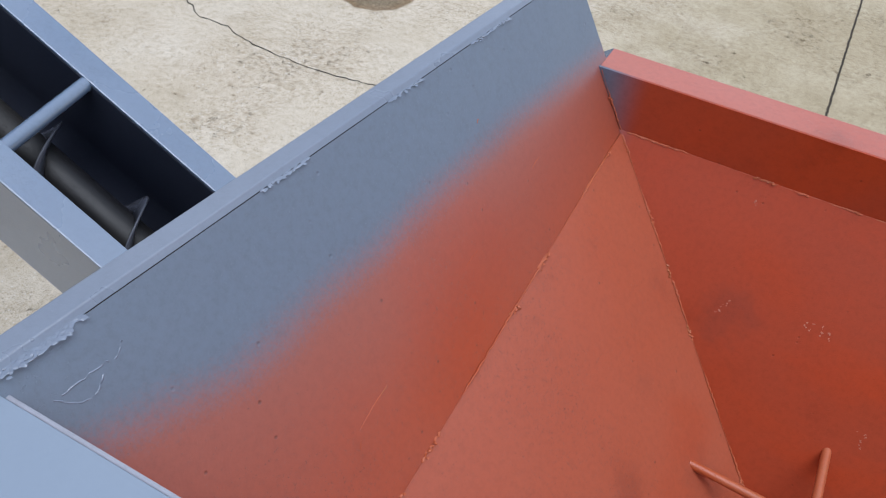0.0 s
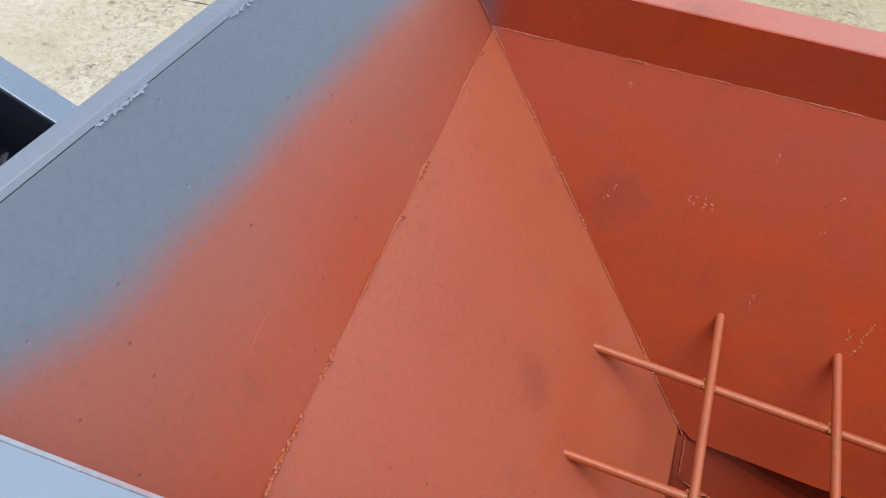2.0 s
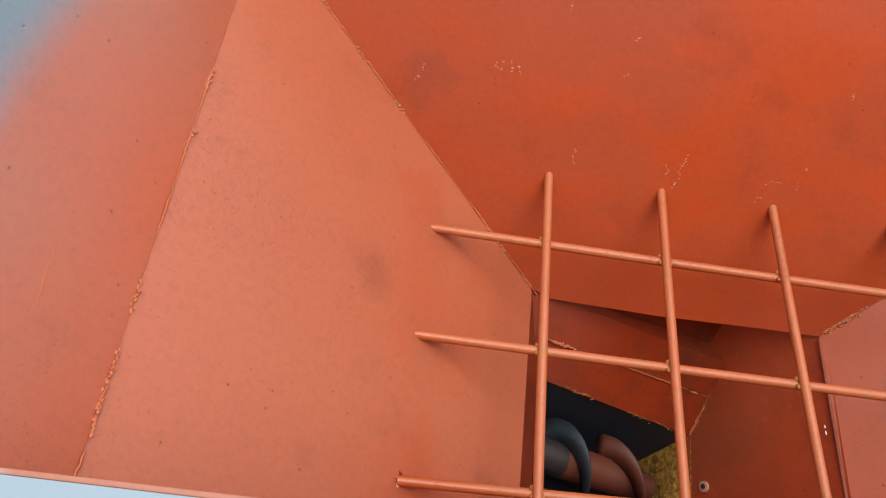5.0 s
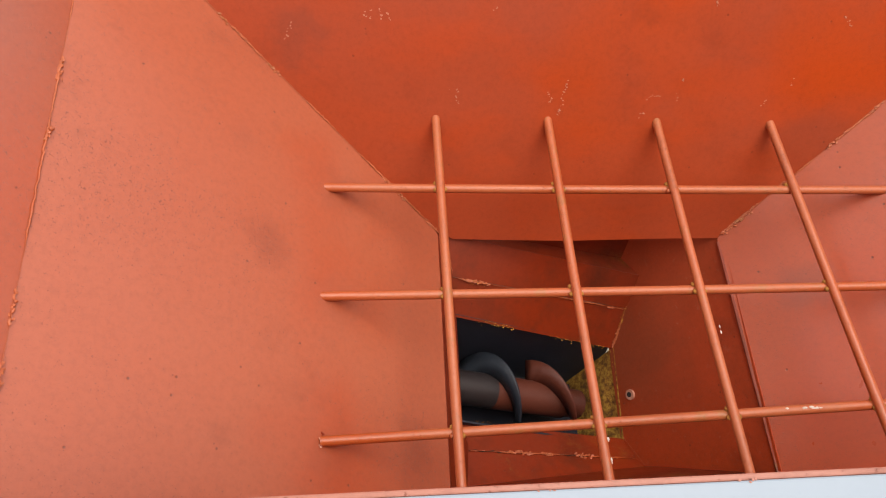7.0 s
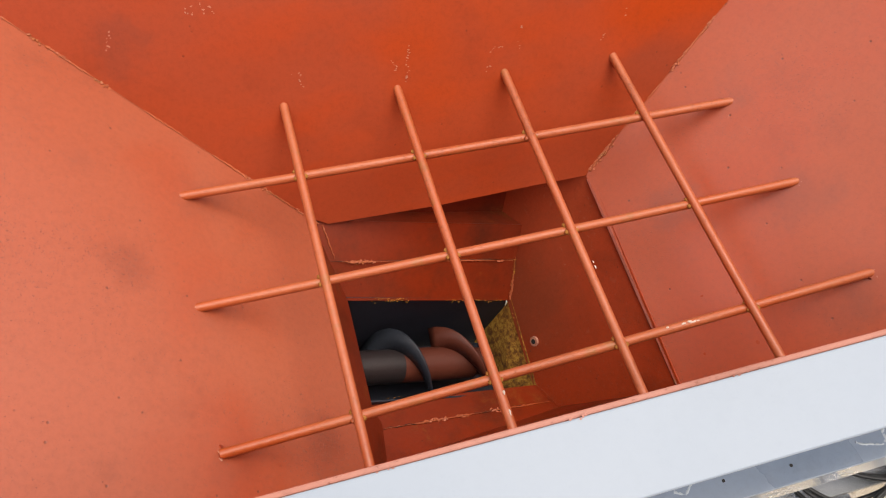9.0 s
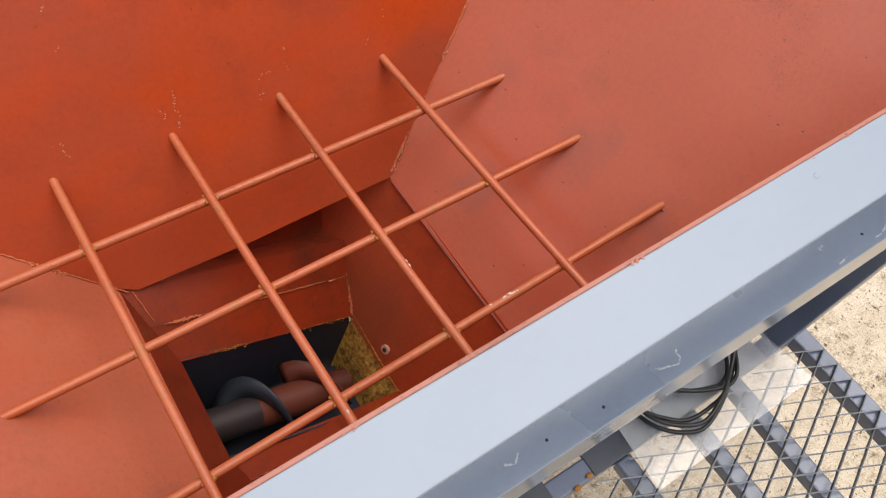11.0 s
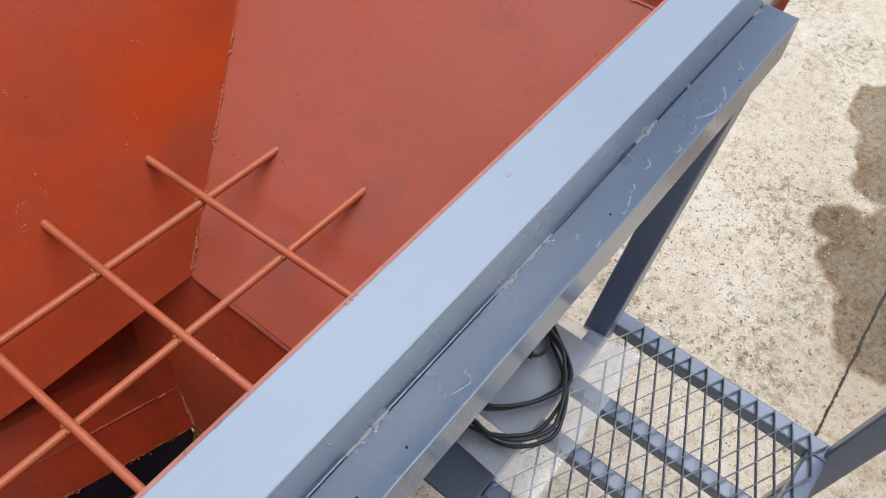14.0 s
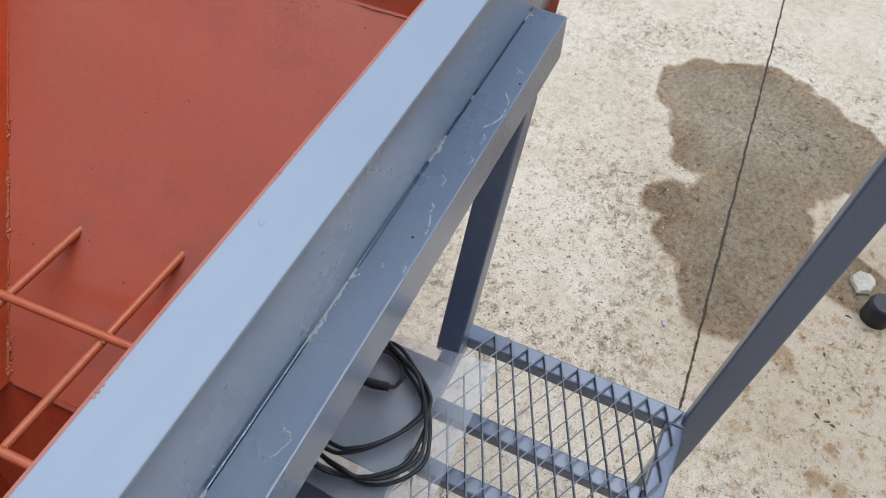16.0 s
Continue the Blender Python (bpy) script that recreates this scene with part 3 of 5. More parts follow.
def twisted_plate_bm(corners, thick, outward, n=18):
    """A sheet between four corners that do not lie in one plane."""
    bm = bmesh.new()
    a, b, c, d = [Vector(p) for p in corners]
    out = Vector(outward).normalized() * thick
    layers = []
    for off in (Vector((0, 0, 0)), out):
        layers.append([[bm.verts.new(a.lerp(b, i / n).lerp(d.lerp(c, i / n), j / n) + off) for j in range(n + 1)] for i in range(n + 1)])
    for g in layers:
        for i in range(n):
            for j in range(n):
                bm.faces.new((g[i][j], g[i + 1][j], g[i + 1][j + 1], g[i][j + 1])).smooth = True
    g, h = layers
    rim = [(i, 0) for i in range(n)] + [(n, j) for j in range(n)] + [(i, n) for i in range(n, 0, -1)] + [(0, j) for j in range(n, 0, -1)]
    for k in range(len(rim)):
        (i, j), (p, q) = rim[k], rim[(k + 1) % len(rim)]
        fc = bm.faces.new((g[i][j], g[p][q], h[p][q], h[i][j]))
        for e in fc.edges:
            e.smooth = False
    return bm


def weld_bm(p0, p1, r=0.003, step=0.0035, rng=None, gaps=0.0):
    """An uneven weld bead between two points, thick in lumps and all but ground away between them."""
    rng = rng or random.Random(5)
    p0, p1 = Vector(p0), Vector(p1)
    n = max(3, int((p1 - p0).length / step))
    path, radii = [], []
    env, aim = 1.0, 1.0
    for i in range(n + 1):
        if i % 9 == 0:
            aim = 0.25 if rng.random() < gaps else rng.uniform(0.8, 1.5)
        env += (aim - env) * 0.35
        path.append(p0.lerp(p1, i / n) + Vector([rng.uniform(-1, 1) * r * 0.55 * env for _ in range(3)]))
        radii.append(r * rng.uniform(0.55, 1.3) * env)
    return tube_bm(path, r, 6, radii)


def lumps_bm(p0, p1, count, spread, size, rng, height=0.4):
    """Scaly weld spatter: many small flat lumps run together along a line."""
    bm = bmesh.new()
    p0, p1 = Vector(p0), Vector(p1)
    along = (p1 - p0).normalized()
    across = along.cross(Vector((0, 0, 1))).normalized()
    for k in range(count):
        c = p0.lerp(p1, (k + rng.random()) / count) + across * rng.gauss(0, spread)
        turn = math.atan2(along.y, along.x) + rng.uniform(-0.8, 0.8)
        made = bmesh.ops.create_icosphere(bm, subdivisions=2, radius=1.0)
        sx, sy, sz = size * rng.uniform(0.5, 1.3), size * rng.uniform(0.35, 0.8), size * height * rng.uniform(0.4, 1.2)
        for v in made["verts"]:
            q = 1 + rng.uniform(-0.2, 0.2)
            x, y = v.co.x * sx * q, v.co.y * sy * q
            v.co = Vector((x * math.cos(turn) - y * math.sin(turn), x * math.sin(turn) + y * math.cos(turn), v.co.z * sz * q)) + c
    return bm


def thing(name, place, label, category, group="", kind=""):
    ob = new(name)
    ob.location = place
    ob.empty_display_size = 0.1
    bpy.context.view_layer.update()
    return tagged(ob, label, category, group, kind)


# ---- ground ----
bm = bmesh.new()
bmesh.ops.create_grid(bm, x_segments=2, y_segments=2, size=400)
ground = link("ground", bm, M_CONC)
tagged(ground, "pale worn concrete yard with joints and damp stains", "ground", kind="structure")

# Unseen walls, added to hold back low sky light on two sides.
bm = beam_bm((-5.0, -4.6, 1.15), (9, -4.6, 1.15), 0.25, 2.3, bevel=0)
tagged(link("unseen_wall_south", bm, M_WALL), "plain grey wall added out of view to block low sky light", "wall", kind="structure")
bm = beam_bm((-5.13, -4.73, 2.1), (-5.13, 9, 2.1), 0.25, 4.2, bevel=0)
tagged(link("unseen_wall_west", bm, M_WALL), "plain grey wall added out of view to block low sky light", "wall", kind="structure")
rng = random.Random(11)


def strip_bm(points, width, z, rng):
    """A thin irregular crack lying on the ground."""
    bm = bmesh.new()
    fine = []
    for (ax, ay), (bx, by) in zip(points, points[1:]):
        for k in range(6):
            t = k / 6
            fine.append((ax + (bx - ax) * t + rng.uniform(-1, 1) * 0.006, ay + (by - ay) * t + rng.uniform(-1, 1) * 0.006))
    fine.append(points[-1])
    prev = None
    for i, (x, y) in enumerate(fine):
        u = fine[min(i + 1, len(fine) - 1)]
        v = fine[max(i - 1, 0)]
        d = Vector((u[0] - v[0], u[1] - v[1], 0)).normalized()
        side = Vector((-d.y, d.x, 0)) * width * rng.uniform(0.5, 1.2) / 2 * (0.3 if i in (0, len(fine) - 1) else 1)
        cur = [bm.verts.new(Vector((x, y, z)) + side), bm.verts.new(Vector((x, y, z)) - side)]
        if prev:
            bm.faces.new((prev[0], prev[1], cur[1], cur[0]))
        prev = cur
    return bm


crack = part("crack", strip_bm([(-2.80, 1.72), (-2.513, 1.58), (-2.371, 1.501), (-2.242, 1.500), (-2.093, 1.453), (-1.934, 1.437), (-1.728, 1.437), (-1.625, 1.452), (-1.539, 1.472), (-1.30, 1.46)], 0.0045, 0.002, rng), M_HOLE, ground, "thin dark crack in the concrete")

# ---- hopper ----
hopper = thing("feed_hopper", (0.24, -0.15, 0), "red-primed steel feed hopper with blue-grey painted rim", "hopper")
T = 0.004
YB = 0.25


def far_y(z):
    return 0.248 - 0.515 * (0.945 - z)


def right_x(y, z):
    return -0.1664 - 0.428 * y + 1.2824 * z


def front_y(z):
    return -0.270 - 0.376 * (z - 0.19)


def left_x(y, z):
    return 0.4967 + 0.1242 * y - 0.9916 * z


def on_left(y, z):
    return (left_x(y, z), y, z)


def on_right(y, z):
    return (right_x(y, z), y, z)


# the front stands at a slight lean, its rim rising a little to one side
def rim_z(x):
    return 1.133 + 0.020 * x


def tube_z(x):
    return 0.9105 + 0.020 * x


YW = -0.5290
X0, X1 = -0.602, 1.24


def rim_y(x):
    return -0.5312 - 0.0046 * x


def lip_y(x):
    return -0.5814 + 0.0022 * x

# every sheet runs a little past its corner
ZL, ZR = (0.914 + 0.118 * 0.275, 0.914 - 0.118 * 0.538), (0.930, 0.8075)
part("end_plate", twisted_plate_bm([(-0.6001, -0.538, 1.130), (-0.5245, YB + 0.025, 1.130), (-0.4095, YB + 0.025, ZL[0] - 0.001), (-0.4095, -0.538, ZL[1] - 0.001)], T, (-1, 0, -0.8)), M_LEFT, hopper, "sloping end plate with grey overspray over red primer")
part("slope_plate", plate_bm([on_left(YB + 0.04, 0.948), on_left(YW - 0.001, 0.8516), on_left(-0.385, 0.4544), on_left(0.016, 0.5045), on_left(0.11, 0.566)], T, (-1, 0, -1)), M_RED, hopper)
part("rim_strip", plate_bm([(-0.530, YB, 1.0255), (1.10, YB, 1.0255), (1.04, YB, 0.945), (-0.46, YB, 0.945)], T, (0, 1, 0)), M_FAR, hopper, "upright rim strip, red with a grey sprayed corner")
part("slope_plate", plate_bm([(-0.47, far_y(0.946), 0.946), (1.02, far_y(0.946), 0.946), (0.61, far_y(0.60), 0.60), (0.448, far_y(0.479), 0.479), (0.36, far_y(0.4815), 0.4815), (0.20, far_y(0.4835), 0.4835), (0.022, far_y(0.493), 0.493), (-0.15, far_y(0.60), 0.60)], T, (0, 1, -1)), M_FAR, hopper)
part("slope_plate", plate_bm([on_right(YB + 0.04, ZR[0] + 0.004), on_right(YW - 0.001, ZR[1] + 0.004), on_right(-0.42, 0.3725), on_right(0.006, 0.479), on_right(0.12, 0.58)], T, (1, 0, -1)), M_RIGHT, hopper)
part("end_plate", plate_bm([(right_x(YB + 0.04, ZR[0]) + 0.003, YB + 0.04, ZR[0]), (right_x(YW, ZR[1]) + 0.003, YW - 0.001, ZR[1]), (1.245, -0.538, 1.14), (1.045, YB + 0.04, 1.14)], T, (1, 0, -1)), M_RIGHT, hopper)
part("front_slope_skin", plate_bm([(-0.42, front_y(0.842) - 0.006, 0.842), (1.14, front_y(0.842) - 0.006, 0.842), (0.60, front_y(0.45) - 0.006, 0.45), (-0.045, front_y(0.45) - 0.006, 0.45)], 0.003, (0, -1, -1)), M_BLUE, hopper)
def edge_spray(n, l, co, col):
    """Grey overspray on the end of the plate edge."""
    sep = n.new("ShaderNodeSeparateXYZ")
    l.new(co, sep.inputs[0])
    f = n.new("ShaderNodeMapRange")
    f.inputs[1].default_value, f.inputs[2].default_value = -0.30, -0.42
    l.new(calc(n, l, "ADD", sep.outputs[0], calc(n, l, "MULTIPLY", calc(n, l, "SUBTRACT", noise_tex(n, l, co, 60.0, 5, 0.7), 0.5), 0.25)), f.inputs[0])
    return mix(n, l, f.outputs[0], col, (0.30, 0.30, 0.335))


M_EDGE = paint("dull_pink_primer", (0.45, 0.130, 0.075), (0.47, 0.19, 0.14), (0.43, 0.095, 0.048), 0.5, sand=1.0, pits=1.0, overspray=edge_spray)
front_wall = part("front_wall", twisted_plate_bm([(X0, rim_y(X0), rim_z(X0) - 0.0050), (X1, rim_y(X1), rim_z(X1) - 0.0050), (1.15, YW + 0.024, 0.842), (-0.42, YW + 0.010, 0.842)], 0.0038, (0, -1, 0)), M_RIGHT, hopper)
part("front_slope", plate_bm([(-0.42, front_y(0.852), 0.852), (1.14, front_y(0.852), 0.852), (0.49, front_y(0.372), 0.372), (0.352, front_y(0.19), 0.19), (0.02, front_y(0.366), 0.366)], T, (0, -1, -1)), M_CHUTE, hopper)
part("rim_edge", beam_bm((X0, rim_y(X0) - 0.0022, rim_z(X0) - 0.0050), (X1, rim_y(X1) - 0.0022, rim_z(X1) - 0.0050), 0.0034, 0.0050, bevel=0.0010), M_EDGE, front_wall, "worn pinkish plate edge")
XA, XB = -0.64, 1.25
front_flange = part("front_flange", plate_bm([(XA, rim_y(XA) - 0.0046, rim_z(XA)), (XB, rim_y(XB) - 0.0046, rim_z(XB)), (XB, lip_y(XB), rim_z(XB) - 0.0062), (XA, lip_y(XA), rim_z(XA) - 0.0062)], 0.005, (0, 0, -1), 0.0010), M_FLANGE, hopper, "pale grey-blue flat rim flange with small paint blisters")
part("front_skin", twisted_plate_bm([(-0.62, rim_y(-0.62) - 0.0065, rim_z(-0.62) - 0.007), (1.22, rim_y(1.22) - 0.0045, rim_z(1.22) - 0.007), (1.12, -0.5189, 0.88), (-0.55, -0.5189, 0.86)], 0.003, (0, -1, 0)), M_BLUE, hopper)


def tube_y(x):
    return -0.5501 + 0.001 * x


TUBE_W, TUBE_H, TUBE_END = 0.0450, 0.063, 1.031
support_tube = part("support_tube", beam_bm((-0.62, tube_y(-0.62), tube_z(-0.62) - TUBE_H / 2), (TUBE_END, tube_y(TUBE_END), tube_z(TUBE_END) - TUBE_H / 2), TUBE_W, TUBE_H, bevel=0.0014), M_BLUE, hopper, "blue-grey square support tube with dried water marks")
back_flange = part("back_flange", beam_bm((-0.4605, YB + 0.0315, 1.0230), (1.1, YB + 0.0315, 1.0230), 0.059, 0.005, bevel=0.0015), M_SHEEN_RED, hopper, "flat rim flange in red paint, paled in colour for sky sheen")
part("seam_fillet", beam_bm((-0.60, tube_y(-0.60) + TUBE_W / 2 + 0.0021, tube_z(-0.60) - 0.0030), (TUBE_END - 0.002, tube_y(TUBE_END) + TUBE_W / 2 + 0.0021, tube_z(TUBE_END) - 0.0030), 0.0026, 0.0040, bevel=0.0008), M_BLUE, hopper)
# Pale line laid on the tube's front edge to imitate its highlight.
part("edge_highlight", tube_bm([(-0.60, tube_y(-0.60) - TUBE_W / 2 + 0.0004, tube_z(-0.60) - 0.0004), (TUBE_END - 0.002, tube_y(TUBE_END) - TUBE_W / 2 + 0.0004, tube_z(TUBE_END) - 0.0004)], 0.0005, 6), M_FLANGE, support_tube, "thin pale line set along the tube edge as its highlight")
part("flange_cap", plate_bm([(-0.4605, YB + 0.003, 1.0255), (-0.4605, YB + 0.060, 1.0255), (-0.480, YB + 0.058, 1.0115), (-0.490, YB + 0.003, 1.0095)], 0.004, (0, 0, -1)), M_BLUE, hopper)


def end_x(y):
    return -0.5501 + 0.093 * y


def prism_bm(section, y0, y1, bevel):
    """A folded rim along the end plate: its section runs from y0 to y1."""
    bm = bmesh.new()
    ends = [[bm.verts.new((end_x(y) + dx, y, z)) for dx, z in section] for y in (y0, y1)]
    n_ = len(section)
    for k in range(n_):
        bm.faces.new((ends[0][k], ends[0][(k + 1) % n_], ends[1][(k + 1) % n_], ends[1][k]))
    bm.faces.new(ends[0][::-1])
    bm.faces.new(ends[1])
    bmesh.ops.bevel(bm, geom=bm.edges[:], offset=bevel, segments=2, profile=0.5, affect="EDGES")
    return bm


part("end_flange", prism_bm([(-0.0006, 1.1290), (-0.0048, 1.1350), (-0.0236, 1.1340), (-0.0236, 1.1080), (-0.0200, 1.1080), (-0.0050, 1.1240)], -0.598, YB + 0.05, 0.0010), M_MAUVE, hopper, "folded rim in mauve-grey paint")
# Solid dark line drawn for the shade in the groove.
part("seam_dark_line", beam_bm((end_x(-0.53) - 0.0004, -0.53, 1.1298), (end_x(YB + 0.02) - 0.0004, YB + 0.02, 1.1296), 0.0007, 0.0010, bevel=0), M_HOLE, hopper)

# chute under the hopper
def on_cheek(y, z):
    return (0.1787 - 0.2332 * y + 0.5672 * z, y, z)


def on_strip(y, z):
    return (-0.001 + 0.28 * (0.502 + 0.125 * y - z), y, z)


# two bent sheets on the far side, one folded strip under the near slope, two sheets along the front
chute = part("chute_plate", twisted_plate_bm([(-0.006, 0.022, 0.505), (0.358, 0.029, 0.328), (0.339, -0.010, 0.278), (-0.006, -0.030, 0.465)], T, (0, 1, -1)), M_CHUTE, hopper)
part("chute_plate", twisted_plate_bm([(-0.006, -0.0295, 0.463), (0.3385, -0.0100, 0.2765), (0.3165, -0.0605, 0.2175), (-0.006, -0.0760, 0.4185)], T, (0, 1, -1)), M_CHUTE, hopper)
# Added sheet, closing the recess floor against stray light from below.
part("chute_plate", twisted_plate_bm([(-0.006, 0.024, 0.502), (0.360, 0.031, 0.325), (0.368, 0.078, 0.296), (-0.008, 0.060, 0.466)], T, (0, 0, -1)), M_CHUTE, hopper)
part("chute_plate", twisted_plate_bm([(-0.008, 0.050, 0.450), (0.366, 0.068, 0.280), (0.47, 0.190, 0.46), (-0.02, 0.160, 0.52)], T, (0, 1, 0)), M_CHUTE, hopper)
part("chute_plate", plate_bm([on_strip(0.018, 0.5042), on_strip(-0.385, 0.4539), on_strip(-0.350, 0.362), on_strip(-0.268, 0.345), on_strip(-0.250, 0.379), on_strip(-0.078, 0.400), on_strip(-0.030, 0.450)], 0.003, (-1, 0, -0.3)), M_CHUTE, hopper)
part("chute_plate", plate_bm([on_cheek(0.150, 0.520), on_cheek(0.150, 0.300), on_cheek(-0.058, 0.212), on_cheek(-0.215, 0.160), on_cheek(-0.290, 0.186), on_cheek(-0.44, 0.371)], T, (1, 0, -1)), M_CHEEK, hopper, "chute cheek in red primer with a bolt hole")
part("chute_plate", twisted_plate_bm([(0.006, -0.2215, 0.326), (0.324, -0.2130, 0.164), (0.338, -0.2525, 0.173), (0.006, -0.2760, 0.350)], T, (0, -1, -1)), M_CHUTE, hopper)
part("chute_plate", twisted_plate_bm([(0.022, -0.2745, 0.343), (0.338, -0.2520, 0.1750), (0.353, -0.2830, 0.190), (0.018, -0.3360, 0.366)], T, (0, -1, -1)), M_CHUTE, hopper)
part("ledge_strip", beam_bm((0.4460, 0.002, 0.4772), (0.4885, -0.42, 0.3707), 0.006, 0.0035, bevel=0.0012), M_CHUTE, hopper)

# welds
for a, b, r, gap in (
    ((-0.4085, 0.215, 0.9395), (-0.4085, -0.52, 0.8530), 0.0017, 0.45),
    ((-0.400, 0.2485, 0.9455), (0.94, 0.2485, 0.9455), 0.0016, 0.4),
    ((left_x(far_y(0.940), 0.940), far_y(0.940), 0.941), (left_x(far_y(0.495), 0.495), far_y(0.495), 0.497), 0.0019, 0.35),
    ((right_x(far_y(0.93), 0.93), far_y(0.93), 0.931), (right_x(far_y(0.484), 0.484), far_y(0.484), 0.486), 0.0021, 0.4),
    ((-0.456, 0.249, 1.022), (-0.409, 0.249, 0.945), 0.0015, 0.3),
    ((right_x(0.2, 0.9165), 0.2, 0.918), (right_x(-0.5, 0.812), -0.5, 0.8135), 0.0016, 0.5),
    ((0.3385, -0.008, 0.282), (0.317, -0.060, 0.222), 0.0017, 0.3),
    ((0.030, -0.0305, 0.447), (0.334, -0.012, 0.279), 0.0014, 0.7),
    ((0.036, -0.2740, 0.339), (0.334, -0.2530, 0.1795), 0.0018, 0.6),
    ((0.013, 0.016, 0.493), (0.020, -0.026, 0.455), 0.0020, 0.2),
    ((0.323, -0.212, 0.168), (0.351, -0.279, 0.190), 0.0018, 0.3),
):
    part("weld_bead", weld_bm(a, b, r * 0.62, 0.003, rng, 0.25 + gap * 0.5), M_BAR, hopper)
    length = (Vector(b) - Vector(a)).length
    for _ in range(int(length * 13)):
        u = rng.uniform(0, 0.95)
        v = min(1.0, u + rng.uniform(0.02, 0.06) / length * 0.7)
        p, q = Vector(a).lerp(Vector(b), u), Vector(a).lerp(Vector(b), v)
        crust("weld_spatter", lumps_bm(p, q, max(4, int((q - p).length * 480)), 0.0015, r * 1.42, rng, 0.6), M_BAR, hopper, "crumbly weld spatter in red primer")
for y0, y1 in ((-0.532, -0.466), (-0.298, -0.240), (-0.127, -0.072), (0.020, 0.100)):
    wide = 1.6 if y0 < -0.5 else 1.0
    crust("weld_spatter", lumps_bm((end_x(y0) - 0.0006, y0, 1.1300), (end_x(y1) - 0.0006, y1, 1.1300), int((y1 - y0) * 1000 * wide), 0.0017 * wide, 0.0024 * wide, rng, 0.20), M_WELD, hopper, "lumpy painted weld bead")
for x0, x1 in ((0.290, 0.337), (0.486, 0.520), (0.524, 0.556), (0.562, 0.573), (0.730, 0.772), (0.838, 0.843), (1.000, 1.016), (0.02, 0.05), (-0.30, -0.26)):
    crust("weld_spatter", lumps_bm((x0, tube_y(x0) + 0.0222, tube_z(x0) - 0.0010), (x1, tube_y(x1) + 0.0222, tube_z(x1) - 0.0010), max(6, int((x1 - x0) * 1300)), 0.0017, 0.0032, rng, 0.36), M_SPATTER, hopper, "rough pale weld bead")

for a, b, k, sz in (((0.06, -0.0725, 0.3810), (0.125, -0.0695, 0.3395), 14, 0.0035), ((0.19, -0.0660, 0.2985), (0.30, -0.0610, 0.2285), 22, 0.0032), ((0.337, -0.010, 0.279), (0.316, -0.059, 0.220), 26, 0.0040), ((0.318, -0.062, 0.215), (0.323, -0.19, 0.178), 18, 0.0030), ((0.05, -0.2205, 0.306), (0.09, -0.2195, 0.286), 8, 0.0025), ((0.040, -0.0300, 0.4410), (0.075, -0.0275, 0.4215), 9, 0.0022)):
    crust("rust_crust", lumps_bm(a, b, k * 3, 0.0030, sz * 0.33, rng, 0.22), M_RUST, hopper, "crumbly ochre rust")

# small relief marks
def mark_bm(points, r, rng, jitter=0.3):
    fine = []
    for a, b in zip(points, points[1:]):
        for k in range(5):
            fine.append(Vector(a).lerp(Vector(b), k / 5) + Vector([rng.uniform(-1, 1) * r * jitter for _ in range(3)]))
    fine.append(Vector(points[-1]))
    return tube_bm(fine, r, 6, [r * rng.uniform(0.6, 1.2) for _ in fine])


def crumbs_bm(points, size, rng):
    """A scrape broken into crumbs of lifted paint."""
    bm = bmesh.new()
    for a, b in zip(points, points[1:]):
        a, b = Vector(a), Vector(b)
        for k in range(max(2, int((b - a).length / 0.0016))):
            if rng.random() < 0.3:
                continue
            c = a.lerp(b, rng.random()) + Vector((rng.gauss(0, 0.0010), 0, rng.gauss(0, 0.0010)))
            c.y = a.y + (c.z - a.z) * 0.515
            made = bmesh.ops.create_icosphere(bm, subdivisions=1, radius=size * rng.uniform(0.5, 1.5))
            for v in made["verts"]:
                v.co = c + Vector((v.co.x * rng.uniform(0.8, 1.2), v.co.y * 0.5, v.co.z * rng.uniform(0.8, 1.3)))
    return bm


def blob_bm(c, rx, ry, rz, rng, rot=0.0):
    bm = bmesh.new()
    bmesh.ops.create_icosphere(bm, subdivisions=2, radius=1.0)
    for v in bm.verts:
        k = 1 + rng.uniform(-0.14, 0.14)
        x, y = v.co.x * rx * k, v.co.y * ry * k
        v.co = Vector((x * math.cos(rot) - y * math.sin(rot), x * math.sin(rot) + y * math.cos(rot), v.co.z * rz * k)) + Vector(c)
    for fc in bm.faces:
        fc.smooth = True
    return bm


def dome_bm(c, rx, ry, h, slope, rot=0.0):
    """A low swelling of the paint on a surface that rises by slope along y, dished in the middle."""
    bm = bmesh.new()
    rings = []
    for f, k in ((1.0, 0.0), (0.86, 0.35), (0.70, 0.9), (0.52, 0.8), (0.32, 0.55)):
        ring = []
        for q in range(18):
            a = 2 * math.pi * q / 18
            x, y = rx * f * math.cos(a), ry * f * math.sin(a) * (1 + 0.15 * math.cos(a + rot))
            dy = x * math.sin(rot) + y * math.cos(rot)
            dx = x * math.cos(rot) - y * math.sin(rot)
            ring.append(bm.verts.new(Vector(c) + Vector((dx, dy, h * k - 0.00010 + slope * dy + 0.020 * dx))))
        rings.append(ring)
    for u, v in zip(rings, rings[1:]):
        for q in range(18):
            bm.faces.new((u[q], u[(q + 1) % 18], v[(q + 1) % 18], v[q])).smooth = True
    bm.faces.new(rings[-1]).smooth = True
    return bm


def on_end(y, z):
    """A point on the end plate."""
    v = (y + 0.538) / 0.813
    top = -0.6001 + 0.0756 * v
    f = (1.130 - z) / (0.2805 - 0.096 * v)
    return (top + (-0.4095 - top) * f, y, z)


